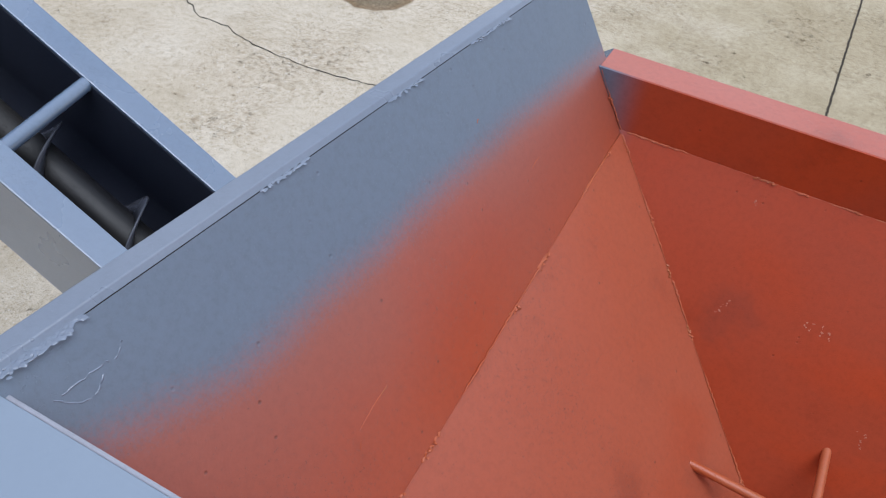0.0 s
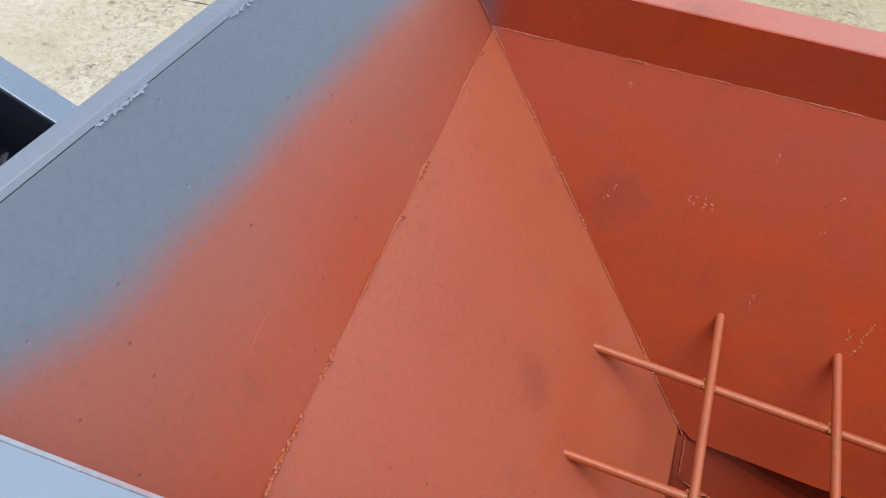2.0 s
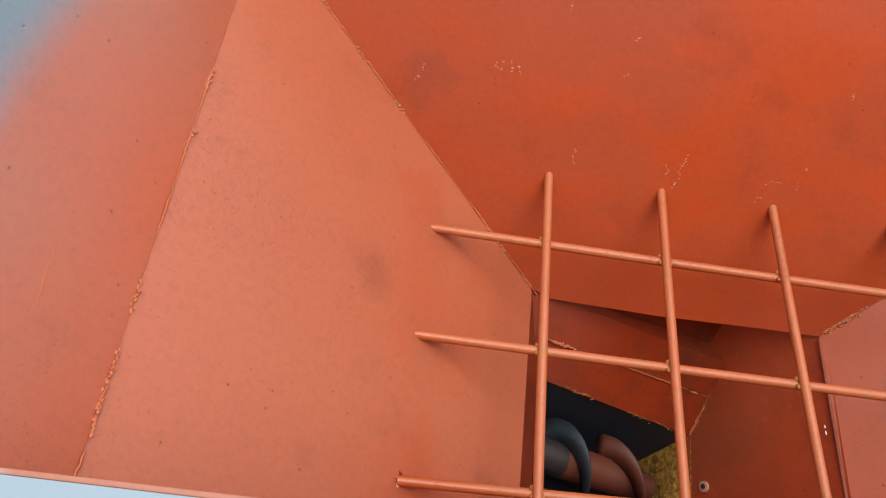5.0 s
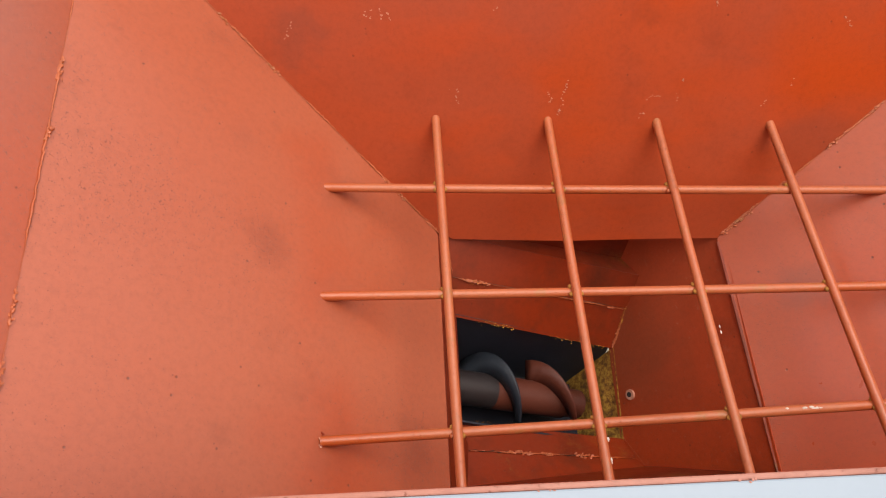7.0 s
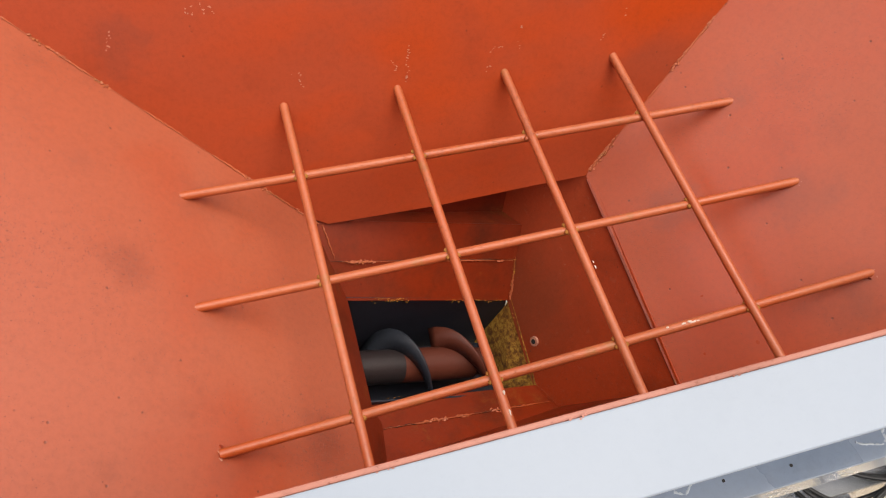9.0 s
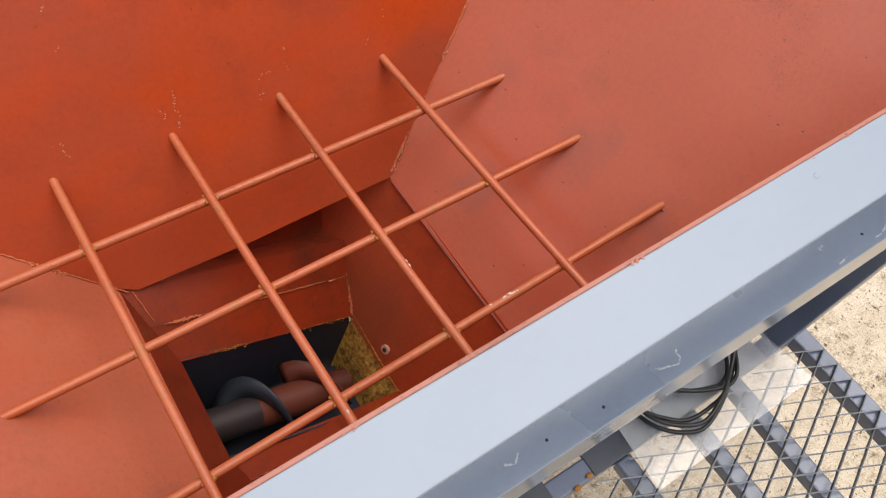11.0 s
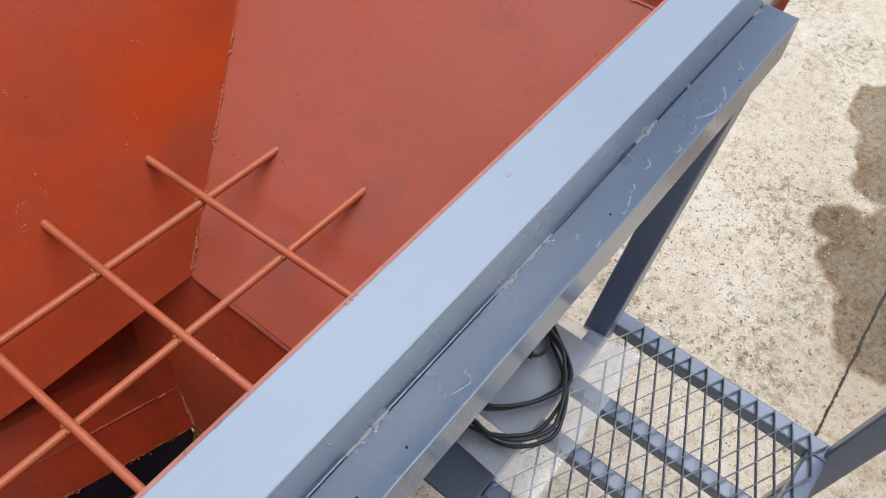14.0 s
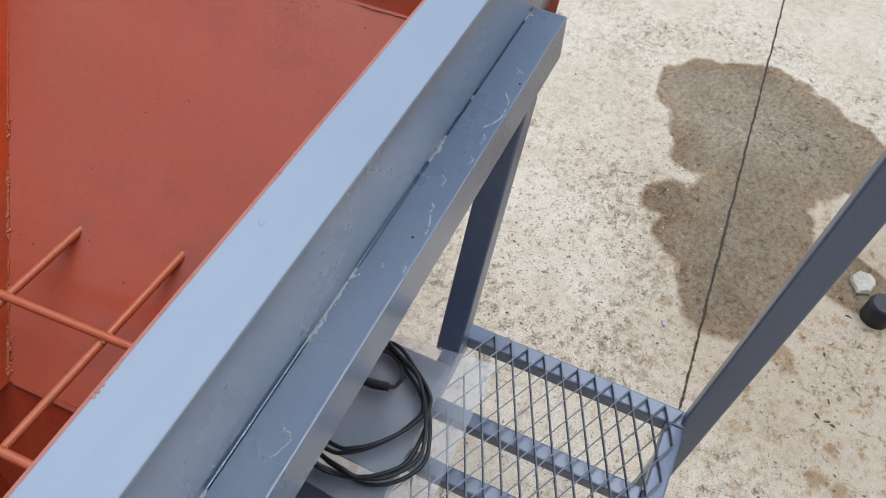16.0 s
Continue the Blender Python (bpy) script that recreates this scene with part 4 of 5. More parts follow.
for pts in (((-0.4554, 1.1062), (-0.4662, 1.0993), (-0.4737, 1.1021), (-0.4895, 1.1018), (-0.507, 1.1016)), ((-0.4762, 1.098), (-0.4846, 1.0932), (-0.4899, 1.090), (-0.5008, 1.0915), (-0.5126, 1.1019))):
    part("raised_weld_trace", mark_bm([Vector(on_end(*p)) - Vector((0.0003, 0, 0.0003)) for p in pts], 0.0009, rng, 0.9), M_WELD, hopper)
for (y0, z0), (y1, z1) in (((0.053, 0.9975), (0.034, 0.994)), ((-0.107, 0.975), (-0.132, 0.972)), ((-0.292, 0.951), (-0.338, 0.943)), ((-0.02, 1.07), (-0.024, 1.068)), ((-0.345, 0.935), (-0.35, 0.93))):
    part("scratch", mark_bm([on_end(y0, z0), on_end((y0 + y1) / 2, (z0 + z1) / 2 + 0.001), on_end(y1, z1)], 0.0005, rng), M_BAR, hopper)


def on_far(x, z):
    return (x, far_y(z + 0.012) - 0.0004, z + 0.012)


for pts in (
    ((-0.190, 0.788), (-0.196, 0.778), (-0.202, 0.765)), ((-0.094, 0.797), (-0.092, 0.789)), ((-0.084, 0.800), (-0.086, 0.786)),
    ((-0.074, 0.801), (-0.071, 0.788)), ((-0.064, 0.796), (-0.060, 0.783)), ((0.018, 0.699), (0.020, 0.697)), ((0.029, 0.699), (0.030, 0.694), (0.028, 0.688)),
    ((0.030, 0.684), (0.031, 0.676)), ((0.152, 0.684), (0.158, 0.688), (0.164, 0.684), (0.161, 0.676)), ((0.186, 0.706), (0.184, 0.696), (0.177, 0.684), (0.181, 0.676), (0.174, 0.660)),
    ((0.300, 0.676), (0.308, 0.682), (0.322, 0.682)), ((0.344, 0.686), (0.346, 0.676)), ((0.349, 0.704), (0.352, 0.696)), ((0.290, 0.652), (0.302, 0.660)),
    ((0.510, 0.700), (0.511, 0.690)), ((0.470, 0.664), (0.478, 0.672)), ((-0.004, 0.872), (-0.006, 0.860)), ((0.090, 0.842), (0.086, 0.838)), ((0.076, 0.795), (0.084, 0.798)),
    ((-0.213, 0.914), (-0.211, 0.904)), ((0.38, 0.80), (0.384, 0.79)), ((0.56, 0.78), (0.575, 0.765)),
):
    crust("scratch", crumbs_bm([on_far(*p) for p in pts], 0.0010, rng), M_PINK, hopper, "scraped crumbs of pale pink primer")
for x, y, r in ((-0.542, -0.542, 0.0055), (0.440, -0.543, 0.0022), (-0.469, -0.5446, 0.0040)):
    part("paint_blister", dome_bm((x, y - 0.006, rim_z(x) - 0.0062 * (rim_y(x) - 0.0046 - y + 0.006) / 0.0460), r * 1.15, r * 0.85, 0.00022, 0.0062 / 0.0460, rng.uniform(0, 3)), M_FLANGE, front_flange)
for pts in (
    ((0.910, -0.552), (0.905, -0.557), (0.904, -0.562)), ((0.905, -0.557), (0.900, -0.556)), ((0.863, -0.557), (0.851, -0.566), (0.835, -0.568), (0.822, -0.568), (0.810, -0.563), (0.799, -0.556)),
    ((0.790, -0.562), (0.785, -0.566), (0.776, -0.564)), ((0.755, -0.562), (0.751, -0.567), (0.742, -0.566), (0.744, -0.561)), ((0.717, -0.547), (0.711, -0.554), (0.702, -0.553)),
    ((0.678, -0.554), (0.674, -0.558), (0.666, -0.558), (0.655, -0.563), (0.645, -0.566), (0.638, -0.566)), ((0.410, -0.550), (0.406, -0.554), (0.406, -0.560), (0.401, -0.563), (0.392, -0.560), (0.387, -0.559), (0.382, -0.556)),
    ((0.590, -0.546), (0.584, -0.547), (0.586, -0.551)), ((0.600, -0.566), (0.588, -0.568)), ((0.245, -0.552), (0.238, -0.558), (0.230, -0.554)), ((0.120, -0.550), (0.140, -0.563)),
):
    part("water_mark", mark_bm([(x, y, tube_z(x) - 0.0010) for x, y in pts], 0.0016, rng, 0.12), M_STAIN, support_tube)
for x, k, sz in ((0.122, 5, 0.0022), (0.305, 7, 0.0026), (0.318, 3, 0.0018), (0.44, 3, 0.0016), (0.475, 4, 0.0018), (0.60, 3, 0.0016), (-0.2, 4, 0.002), (-0.42, 4, 0.0018), (0.02, 3, 0.0016), (0.70, 4, 0.0018), (0.21, 3, 0.0014)):
    for q in range(k):
        xq = x + rng.uniform(-0.006, 0.006)
        part("paint_flake", lumps_bm((xq - 0.001, rim_y(xq) - 0.0045, rim_z(xq)), (xq + 0.001, rim_y(xq) - 0.0045, rim_z(xq)), 1, 0.0006, sz * 0.5, rng, 0.25), M_EDGE, front_flange)
for x, y in ((0.325, -0.559), (0.27, -0.556), (0.63, -0.557), (0.885, -0.566), (0.17, -0.556)):
    part("pin_hole", blob_bm((x, y, tube_z(x)), 0.0014, 0.0014, 0.0005, rng), M_HOLE, support_tube)
part("bolt_hole", tube_bm([(0.3365, -0.150, 0.2165), (0.3325, -0.151, 0.2188)], 0.009, 14), M_PINK, hopper)
part("bolt_hole", tube_bm([(0.3335, -0.1505, 0.2180), (0.3317, -0.1511, 0.2193)], 0.0045, 12), M_HOLE, hopper)

seam = [(0.034 + 0.300 * k / 6, -0.2735 + 0.0210 * k / 6, 0.3380 - 0.160 * k / 6) for k in range(7)]
# Dark lines drawn for the shade in the open seam.
part("seam_dark_line", mark_bm(seam[:3], 0.0011, rng, 0.8), M_HOLE, hopper)
part("seam_dark_line", mark_bm(seam[3:6], 0.0009, rng, 0.8), M_HOLE, hopper)
for x in (0.045, 0.058, 0.118, 0.126, 0.168, 0.176, 0.183, 0.252, 0.290):
    u = (x - 0.030) / 0.295
    part("paint_chip", blob_bm((x, -0.2735 + 0.0210 * u, 0.3390 - 0.160 * u), rng.uniform(0.0018, 0.0038), 0.0014, 0.0012, rng), M_PINK, hopper)

# grid of round bars
RB = 0.0063
GX, GY = -0.0389, 0.1156


def grid_z(x, y):
    return 0.654 + GX * x + GY * y


cross = [[(x, y, grid_z(x, y) - 0.0050) for x, y in ends] for ends in (((-0.167, 0.004), (0.652, -0.0095)), ((-0.161, -0.1555), (0.683, -0.1560)), ((-0.158, -0.3390), (0.724, -0.3090)))]
long = [[(x, y, grid_z(x, y) + 0.0040) for x, y in ends] for ends in (((-0.0015, 0.1150), (0.0065, -0.425)), ((0.1605, 0.1105), (0.1815, -0.425)), ((0.3205, 0.1055), (0.353, -0.425)), ((0.4905, 0.0990), (0.546, -0.425)))]
bars = []
for p, q in cross + long:
    n_ = 14
    path = [Vector(p).lerp(Vector(q), k / n_) + Vector((0, 0, -0.002 * math.sin(math.pi * k / n_))) for k in range(n_ + 1)]
    bars.append(part("grid_bar", tube_bm(path, RB, 12), M_BAR, hopper, "round steel grid bar in chipped red primer"))
for (p, q), bar in zip(cross + long, bars):
    for c in ((p, q) if bar in bars[:3] else (p,)):
        crust("weld_spatter", lumps_bm(Vector(c) + Vector((-0.006, 0.002, 0.001)), Vector(c) + Vector((0.006, -0.002, 0.002)), 7, 0.0035, 0.0026, rng, 0.7), M_CHUTE, bar, "crumbly weld spatter in red primer")
for (p, q), bar in zip(cross, bars):
    for c, way in ((p, -1), (q, 1)):
        crust("paint_crumbs", lumps_bm(Vector(c) + Vector((way * 0.002, -0.012, 0.004)), Vector(c) + Vector((way * 0.008, 0.012, 0.009)), 6, 0.004, 0.0013, rng, 0.7), M_PINK, bar, "crumbs of pale pink primer round the weld")
    for (u, v) in long:
        t = (p[1] - u[1]) / (v[1] - u[1])
        x = u[0] + (v[0] - u[0]) * t
        y = p[1] + (q[1] - p[1]) * (x - p[0]) / (q[0] - p[0])
        z = p[2] + (q[2] - p[2]) * (x - p[0]) / (q[0] - p[0])
        for s in ((-1, 1), (1, -1), (-1, -1)):
            if rng.random() < 0.92:
                part("weld_spot", blob_bm((x + s[0] * 0.0060, y + s[1] * 0.0055, z + 0.0035), 0.0038, 0.0038, 0.0034, rng), M_OCHRE if rng.random() < 0.85 else M_BAR, bar)
for bar, (x, y, z), n_ in ((bars[2], (0.425, -0.3325, 0.6400), 7), (bars[4], (0.176, -0.40, 0.6495), 4), (bars[5], (0.336, -0.262, 0.6555), 2)):
    for k in range(n_):
        dx, dy = (rng.uniform(-0.032, 0.034), 0) if n_ == 7 else (0.0, rng.uniform(0, 0.04))
        part("paint_chip", blob_bm((x + dx, y + dy + rng.uniform(-0.001, 0.001), z), rng.uniform(0.0012, 0.0045), rng.uniform(0.0008, 0.0016), 0.0007, rng, 0 if n_ == 7 else 1.57), M_WHITE, bar)

# ---- inclined screw conveyor ----
conveyor = thing("screw_conveyor", (-0.6, -0.15, 0), "blue-grey inclined screw conveyor in an open trough", "conveyor")
SL = 0.50


def trough_z(x):
    return 0.71 + SL * (-0.65 - x)


YC, IN = -0.1275, 0.0763
FAR_END = -2.6
for s in (1, -1):
    yo = YC + s * (IN + 0.021)
    part("trough_flange", beam_bm((-0.42, yo, trough_z(-0.42)), (FAR_END, yo, trough_z(FAR_END)), 0.042, 0.005, bevel=0.0015), M_BLUE, conveyor)
    ys = YC + s * (IN + 0.004)
    part("trough_side", plate_bm([(-0.42, ys, trough_z(-0.42) - 0.003), (FAR_END, ys, trough_z(FAR_END) - 0.003), (FAR_END, ys, trough_z(FAR_END) - 0.242), (-0.42, ys, trough_z(-0.42) - 0.242)], 0.003, (0, s, 0)), M_BLUE, conveyor)
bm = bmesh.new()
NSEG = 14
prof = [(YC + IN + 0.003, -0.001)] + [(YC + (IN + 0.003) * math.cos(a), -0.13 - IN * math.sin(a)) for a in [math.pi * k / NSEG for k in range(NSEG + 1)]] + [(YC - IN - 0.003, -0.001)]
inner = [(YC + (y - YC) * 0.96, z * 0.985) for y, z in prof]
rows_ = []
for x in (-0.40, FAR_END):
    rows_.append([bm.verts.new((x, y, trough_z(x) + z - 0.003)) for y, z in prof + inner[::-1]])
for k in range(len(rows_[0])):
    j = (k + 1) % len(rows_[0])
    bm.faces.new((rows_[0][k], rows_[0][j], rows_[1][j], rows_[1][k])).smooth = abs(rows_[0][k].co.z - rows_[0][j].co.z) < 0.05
part("trough_lining", bm, M_DARK, conveyor, "near-black trough lining")

# lower trough box below the chute
OY0, OY1 = -0.222, -0.068

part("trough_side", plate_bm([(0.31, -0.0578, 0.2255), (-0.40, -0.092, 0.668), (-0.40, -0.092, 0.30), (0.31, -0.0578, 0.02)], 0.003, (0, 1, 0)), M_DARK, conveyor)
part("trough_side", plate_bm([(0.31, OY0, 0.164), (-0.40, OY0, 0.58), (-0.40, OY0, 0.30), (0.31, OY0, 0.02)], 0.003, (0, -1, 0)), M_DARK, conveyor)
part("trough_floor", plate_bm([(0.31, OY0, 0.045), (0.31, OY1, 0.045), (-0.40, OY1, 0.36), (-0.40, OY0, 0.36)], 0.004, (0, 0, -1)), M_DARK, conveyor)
part("trough_end", plate_bm([(0.3225, OY0, 0.164), (0.3185, -0.0600, 0.222), (0.255, -0.0600, 0.060), (0.255, OY0, 0.050)], 0.004, (1, 0, 0)), M_RUST, conveyor, "trough end plate with yellow-green rust")

AX = Vector((-1, 0, 0.5)).normalized()


def axis(x):
    return Vector((x, -0.143, 0.265 - 0.5 * (x - 0.04)))


def flight_bm(x0, turns, pitch, r_in, r_out, start, thick=0.004):
    bm = bmesh.new()
    side = Vector((0, 1, 0))
    up = AX.cross(side).normalized()
    base = axis(x0)
    prev = None
    for k in range(int(turns * 28) + 1):
        a = start + 2 * math.pi * k / 28
        c = base + AX * (pitch * k / 28)
        d = side * math.cos(a) + up * math.sin(a)
        cur = [bm.verts.new(c + d * r_in), bm.verts.new(c + d * r_out), bm.verts.new(c + d * r_out + AX * thick), bm.verts.new(c + d * r_in + AX * thick)]
        if prev:
            for q in range(4):
                bm.faces.new((prev[q], prev[(q + 1) % 4], cur[(q + 1) % 4], cur[q]))
        else:
            bm.faces.new(cur)
        prev = cur
    bm.faces.new(prev[::-1])
    for fc in bm.faces:
        fc.smooth = True
    return bm


part("shaft", tube_bm([axis(0.086), axis(-0.25)], 0.030, 18), M_SHAFT, conveyor)
part("shaft", tube_bm([axis(-0.249), axis(-2.4)], 0.030, 24), M_SHAFTDARK, conveyor, "dark polished screw shaft")
part("shaft", tube_bm([axis(0.216), axis(0.085)], 0.0302, 18), M_SCREW, conveyor, "dull red painted shaft end")
part("shaft_collar", tube_bm([axis(0.25), axis(0.220)], 0.026, 18), M_SCREW, conveyor)
part("screw_flight", flight_bm(0.138, 1.6, 0.150, 0.028, 0.066, 0.85 * math.pi), M_BLADE, conveyor, "dark steel screw flight")
part("screw_flight", flight_bm(-0.235, 13.0, 0.157, 0.029, 0.061, 1.242 * math.pi, 0.0025), M_SCREWDARK, conveyor, "dark steel screw flight")
part("screw_flight", flight_bm(0.222, 0.40, 0.20, 0.028, 0.066, 1.15 * math.pi), M_SCREW, conveyor, "red painted screw flight with a torn edge")
part("cross_bar", tube_bm([(-1.090, YC + IN + 0.004, trough_z(-1.090) - 0.010), (-1.070, YC - IN - 0.004, trough_z(-1.070) - 0.010)], 0.011, 14), M_BLUE, conveyor)

# ---- step platform ----
platform = thing("step_platform", (0.65, -0.72, 0), "blue-grey steel step platform with expanded mesh deck", "platform")
ZP = 0.428
part("frame_rail", beam_bm((0.859, -0.52, ZP - 0.017), (0.859, -0.912, ZP - 0.017), 0.030, 0.03), M_NAVY, platform)
part("frame_rail", beam_bm((0.10, -0.897, ZP - 0.017), (0.8435, -0.897, ZP - 0.017), 0.030, 0.03), M_NAVY, platform)
part("frame_rail", beam_bm((0.10, -0.537, ZP - 0.017), (0.8435, -0.537, ZP - 0.017), 0.030, 0.03), M_NAVY, platform)
for x in (0.718, 0.624, 0.50, 0.38, 0.25):
    part("cross_rail", beam_bm((x, -0.5525, ZP - 0.022), (x, -0.8815, ZP - 0.022), 0.027, 0.026), M_NAVY, platform)
part("post", beam_bm((0.853, -0.900, 0.0), (0.874, -0.976, 1.32), 0.020, 0.040, up=(0, 1, 0)), M_NAVY, platform, "upright square post in blue-grey paint")
part("leg", beam_bm((0.08, -0.897, 0.0), (0.08, -0.897, 0.43), 0.03, 0.03, up=(0, 1, 0)), M_NAVY, platform)
part("strut", beam_bm((0.826, -0.530, 0.414), (0.942, -0.5495, 0.862), 0.042, 0.040, up=(0, 1, 0)), M_NAVY, platform)
# flat bars behind the deck, under the hopper
flat_bar = part("flat_bar", beam_bm((0.501, -0.5525, ZP - 0.004), (0.501, -0.41, ZP - 0.004), 0.108, 0.008, bevel=0.0015), M_BLUE_SHADE, platform, "flat steel bar coloured dark for the shade under the hopper")
part("flat_bar", beam_bm((0.325, -0.5525, ZP - 0.004), (0.325, -0.41, ZP - 0.004), 0.108, 0.008, bevel=0.0015), M_BLUE_SHADE, platform, "flat steel bar coloured dark for the shade under the hopper")
part("flat_bar", beam_bm((0.680, -0.5525, ZP - 0.004), (0.680, -0.41, ZP - 0.004), 0.205, 0.008, bevel=0.0015), M_MAUVE, platform, "pale grey flat steel plate")
part("screw_head", tube_bm([(0.496, -0.458, ZP), (0.496, -0.458, ZP + 0.004)], 0.0055, 8), M_BRASS, flat_bar)

# expanded metal deck: two directions of slanted strands
bm = bmesh.new()
DX, DY = 0.0303, 0.01425


def strand(a, b, w, h, tilt):
    a, b = Vector(a), Vector(b)
    d = (b - a).normalized()
    side = d.cross(Vector((0, 0, 1))).normalized()
    up = side.cross(d)
    s2 = side * math.cos(tilt) + up * math.sin(tilt)
    u2 = up * math.cos(tilt) - side * math.sin(tilt)
    vs = []
    for e in (a - d * 0.0008, b + d * 0.0008):
        for p, q in ((-1, -1), (1, -1), (1, 1), (-1, 1)):
            vs.append(bm.verts.new(e + s2 * p * w / 2 + u2 * q * h / 2))
    for q in ((0, 1, 2, 3), (7, 6, 5, 4), (0, 4, 5, 1), (1, 5, 6, 2), (2, 6, 7, 3), (3, 7, 4, 0)):
        bm.faces.new([vs[i] for i in q])


ZD = ZP + 0.0025
for k in range(25):
    x = 0.866 - DX * k
    y = -0.5885 + (DY if k % 2 else 0.0)
    while y > -0.905:
        if y < -0.535:
            for s in (1, -1):
                y2 = y + s * DY
                if -0.908 < y2 < -0.535 and k < 24:
                    mid = ((x + x - DX) / 2, (y + y2) / 2, ZD + 0.0012)
                    strand((x, y, ZD), mid, 0.0019, 0.0044, 0.3)
                    strand(mid, (x - DX, y2, ZD), 0.0019, 0.0044, 0.3)
        y -= 2 * DY
part("mesh_deck", bm, M_MESH, platform, "expanded steel mesh with diamond openings")
for x, y in ((0.44, -0.548), (0.415, -0.553)):
    part("rust_spot", blob_bm((x, y, ZP + 0.002), 0.006, 0.004, 0.002, rng), M_OCHRE, platform)

# ---- clear plastic sheet on the deck ----
bm = bmesh.new()
quad = [Vector(p) for p in ((0.521, -0.400, 0.4375), (0.507, -0.617, 0.4345), (0.813, -0.614, 0.4345), (0.785, -0.400, 0.4375))]
NU = 14
grid_ = []
for i in range(NU + 1):
    row = []
    for j in range(NU + 1):
        u, v = i / NU, j / NU
        p = quad[0].lerp(quad[3], u).lerp(quad[1].lerp(quad[2], u), v)
        p.z += 0.0012 * math.sin(5 * u + 3 * v) + 0.0015
        row.append(bm.verts.new(p))
    grid_.append(row)
for i in range(NU):
    for j in range(NU):
        bm.faces.new((grid_[i][j], grid_[i + 1][j], grid_[i + 1][j + 1], grid_[i][j + 1]))
bm.normal_update()
ext = bmesh.ops.extrude_face_region(bm, geom=bm.faces[:])
bmesh.ops.translate(bm, verts=[v for v in ext["geom"] if isinstance(v, bmesh.types.BMVert)], vec=(0, 0, 0.0006))
bm.normal_update()
for e in bm.edges:
    e.smooth = all(abs(fc.normal.z) > 0.5 for fc in e.link_faces)
for fc in bm.faces:
    fc.smooth = abs(fc.normal.z) > 0.5
sheet = link("plastic_sheet", bm, M_CLEAR)
tagged(sheet, "clear glossy plastic sheet lying on the mesh deck", "plastic sheet")
sheet.visible_shadow = False

# ---- coil of black cable on the sheet ----
cable = thing("cable_coil", (0.65, -0.5, 0.442), "loose coil of thin black electric cable with a plug", "cable")


def smooth_path(points, n=8):
    pts = [Vector(p) for p in points]
    out = []
    for i in range(len(pts) - 1):
        p0, p1, p2, p3 = pts[max(i - 1, 0)], pts[i], pts[i + 1], pts[min(i + 2, len(pts) - 1)]
        for k in range(n):
            t = k / n
            out.append(0.5 * ((2 * p1) + (p2 - p0) * t + (2 * p0 - 5 * p1 + 4 * p2 - p3) * t * t + (3 * p1 - p0 - 3 * p2 + p3) * t ** 3))
    out.append(pts[-1])
    return out


outer = [(0.735, -0.395), (0.759, -0.446), (0.749, -0.481), (0.728, -0.522), (0.699, -0.549), (0.660, -0.571), (0.618, -0.584), (0.586, -0.573), (0.561, -0.550), (0.550, -0.521), (0.550, -0.494), (0.557, -0.456), (0.575, -0.39)]
second = [(0.725, -0.39), (0.754, -0.450), (0.728, -0.503), (0.702, -0.536), (0.687, -0.546), (0.666, -0.546), (0.630, -0.529), (0.595, -0.503), (0.575, -0.478), (0.569, -0.454), (0.575, -0.38)]
third = [(0.700, -0.39), (0.742, -0.448), (0.737, -0.479), (0.718, -0.497), (0.700, -0.494), (0.690, -0.486)]
fourth = [(0.728, -0.40), (0.752, -0.455), (0.738, -0.500), (0.712, -0.535), (0.690, -0.552), (0.656, -0.565), (0.601, -0.564), (0.566, -0.538), (0.546, -0.506), (0.540, -0.481), (0.537, -0.455), (0.545, -0.40)]
for pts, z, dx in ((outer, 0.4460, 0), (second, 0.4520, 0), (fourth, 0.4580, 0), (second, 0.4640, 0.010), (outer, 0.4690, -0.006), (third, 0.460, 0)):
    path = smooth_path([(x + dx * 0.6, y - dx * 0.9, z + 0.003 * math.sin(9 * k)) for k, (x, y) in enumerate(pts)])
    part("cable_turn", tube_bm(path, 0.0031, 10), M_CABLE, cable)
part("plug", tube_bm([(0.684, -0.440, 0.460), (0.686, -0.462, 0.460), (0.692, -0.487, 0.460)], 0.0075, 12, [0.0065, 0.0078, 0.0070]), M_CABLE, cable)

# ---- small things on the ground ----
def slab_bm(c, rx, ry, h, rng):
    """A broken flat stone: a ragged outline, sloping sides and a dished top."""
    bm = bmesh.new()
    edge = [rng.uniform(0.82, 1.12) for _ in range(13)]
    rings = []
    for f, z in ((1.0, 0.0), (1.03, 0.45), (0.90, 0.92), (0.55, 1.0), (0.25, 0.78)):
        rings.append([bm.verts.new(Vector(c) + Vector((rx * f * edge[k] * math.cos(2 * math.pi * k / 13), ry * f * edge[k] * math.sin(2 * math.pi * k / 13), h * z * (rng.uniform(0.85, 1.1) if z else 1.0)))) for k in range(13)])
    for u, v in zip(rings, rings[1:]):
        for k in range(13):
            bm.faces.new((u[k], u[(k + 1) % 13], v[(k + 1) % 13], v[k]))
    bm.faces.new(rings[0][::-1])
    bm.faces.new(rings[-1])
    return bm


stone = link("stone", slab_bm((1.668, -1.262, 0.0), 0.036, 0.030, 0.016, rng), M_ROCK)
tagged(stone, "flat pale stone lying on the stained concrete", "stone")
cap = link("black_object", tube_bm([(1.580, -1.303, 0.0), (1.580, -1.303, 0.05), (1.580, -1.303, 0.056)], 0.035, 20, [0.035, 0.034, 0.026]), M_CABLE)
tagged(cap, "small round black object standing on concrete", "rubber foot")
bm = bmesh.new()


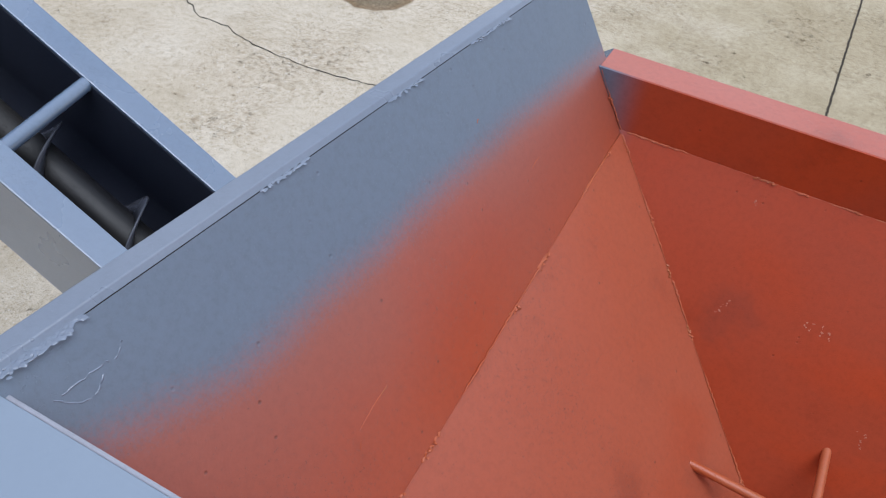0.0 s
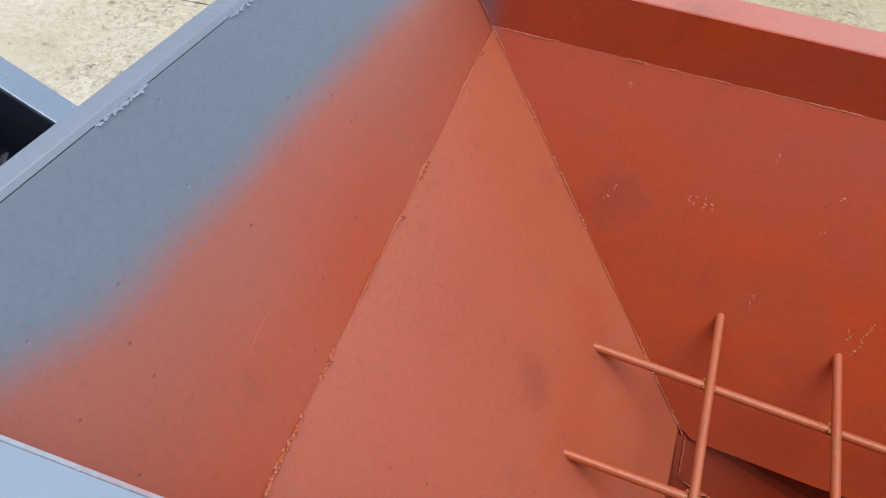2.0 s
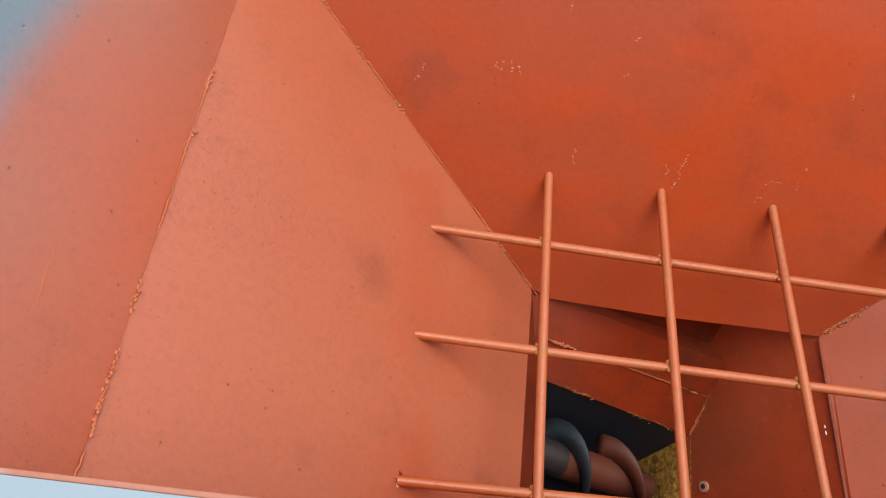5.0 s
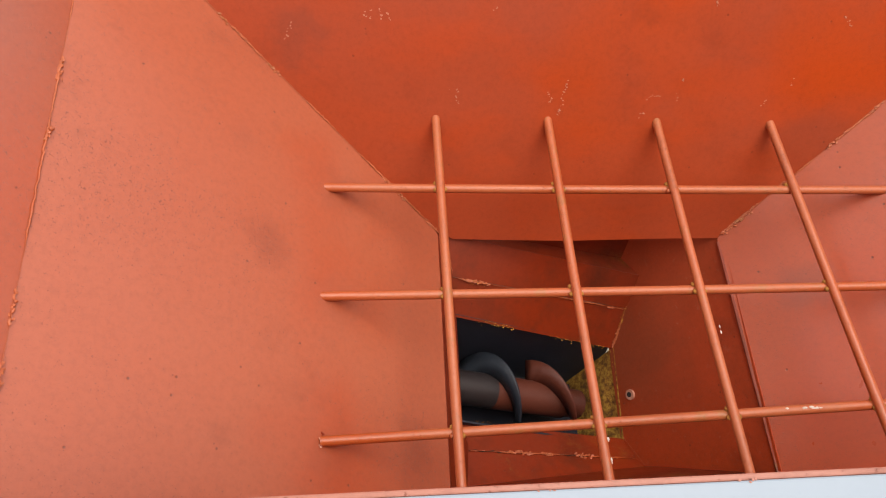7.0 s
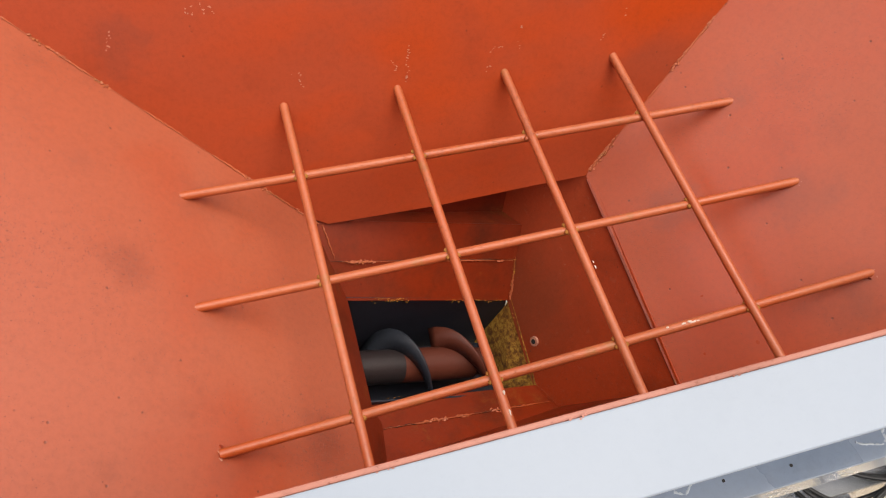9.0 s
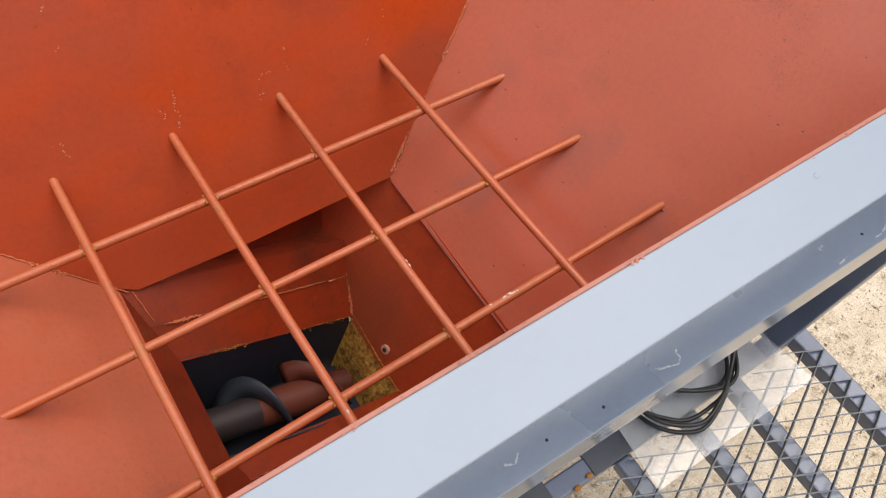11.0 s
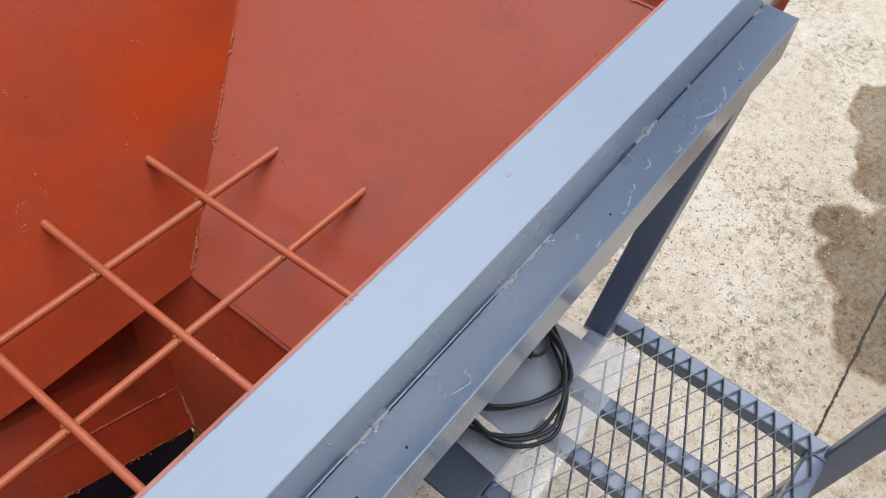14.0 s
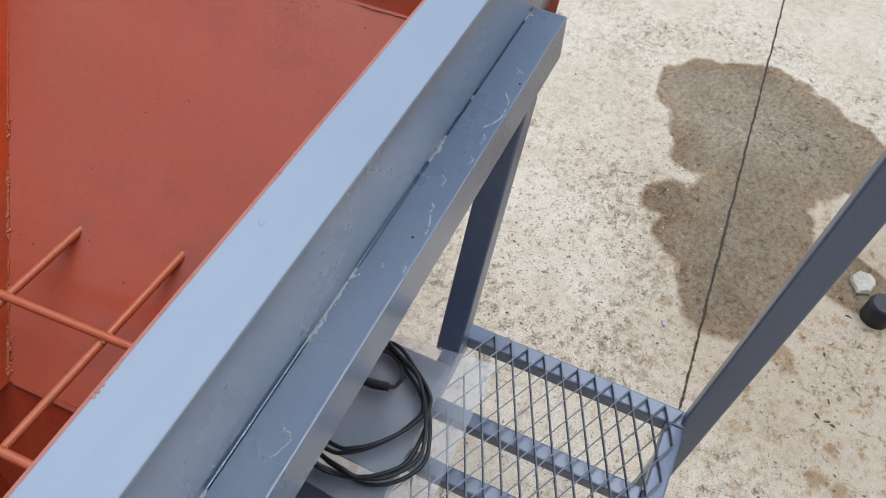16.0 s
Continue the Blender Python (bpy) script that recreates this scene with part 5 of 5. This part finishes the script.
def flake(x, y, s, h):
    """A small flat crumb, longer than wide, most of them swept one way."""
    n_ = rng.randint(4, 6)
    turn = rng.gauss(0.9, 0.7)
    slim = rng.uniform(0.25, 0.7)
    ring = []
    for k in range(n_):
        a = 6.283 * (k + rng.uniform(0, 0.6)) / n_
        u, v = s * rng.uniform(0.7, 1.2) * math.cos(a), s * slim * rng.uniform(0.7, 1.2) * math.sin(a)
        ring.append((x + u * math.cos(turn) - v * math.sin(turn), y + u * math.sin(turn) + v * math.cos(turn)))
    lo = [bm.verts.new((px, py, 0.0)) for px, py in ring]
    hi = [bm.verts.new((x + (px - x) * 0.7, y + (py - y) * 0.7, h)) for px, py in ring]
    bm.faces.new(hi)
    for k in range(n_):
        bm.faces.new((lo[k], lo[(k + 1) % n_], hi[(k + 1) % n_], hi[k]))


def scatter(count, spots, size):
    for _ in range(count):
        cx, cy, sx, sy = rng.choice(spots)
        flake(rng.gauss(cx, sx), rng.gauss(cy, sy), size[0] + (size[1] - size[0]) * rng.random() ** 2.5, rng.uniform(0.0005, 0.0016))


SPOTS = [(1.45, -0.50, 0.22, 0.22), (1.55, -0.62, 0.16, 0.12), (1.35, -0.45, 0.15, 0.12), (1.75, -0.62, 0.18, 0.14), (1.9, -0.9, 0.25, 0.2), (1.35, -1.15, 0.25, 0.2), (1.2, -0.75, 0.2, 0.15), (2.1, -0.4, 0.4, 0.3)]
scatter(2300, SPOTS, (0.0015, 0.0050))
for _ in range(160):
    flake(rng.uniform(-2.4, 0.6), rng.uniform(0.7, 3.0), rng.uniform(0.002, 0.005), rng.uniform(0.001, 0.002))
tagged(link("grit", bm, M_CHIPS), "scattered brown grit and leaf crumbs on concrete", "grit", kind="stuff")
bm = bmesh.new()
scatter(900, SPOTS + [(1.35, -1.25, 0.2, 0.15)], (0.0012, 0.0055))
for cx, cy, size_ in ((1.301, -1.236, 0.009), (1.255, -1.218, 0.010), (1.250, -1.240, 0.008), (1.245, -1.252, 0.007), (1.554, -1.244, 0.009), (1.60, -1.22, 0.008), (1.42, -1.21, 0.007)):
    flake(cx, cy, size_, 0.003)
tagged(link("litter", bm, M_LITTER), "dark leaf crumbs and litter on concrete", "litter", kind="stuff")
bm = bmesh.new()
scatter(420, SPOTS[:4], (0.0012, 0.0032))
tagged(link("pale_chips", bm, M_STONE), "scattered small white stone chips on concrete", "stone chips", kind="stuff")
bm = bmesh.new()
for cx, cy, s in ((1.330, -0.857, 0.0065), (1.336, -0.851, 0.004), (1.322, -0.893, 0.005), (1.397, -0.791, 0.004), (1.408, -0.809, 0.003), (1.398, -0.777, 0.003)):
    flake(cx, cy, s, 0.0015)
    flake(cx + 0.012, cy + 0.006, s * 0.5, 0.0012)
tagged(link("blue_flecks", bm, M_BLUEBIT), "small blue paint flecks on concrete", "paint flecks", kind="stuff")
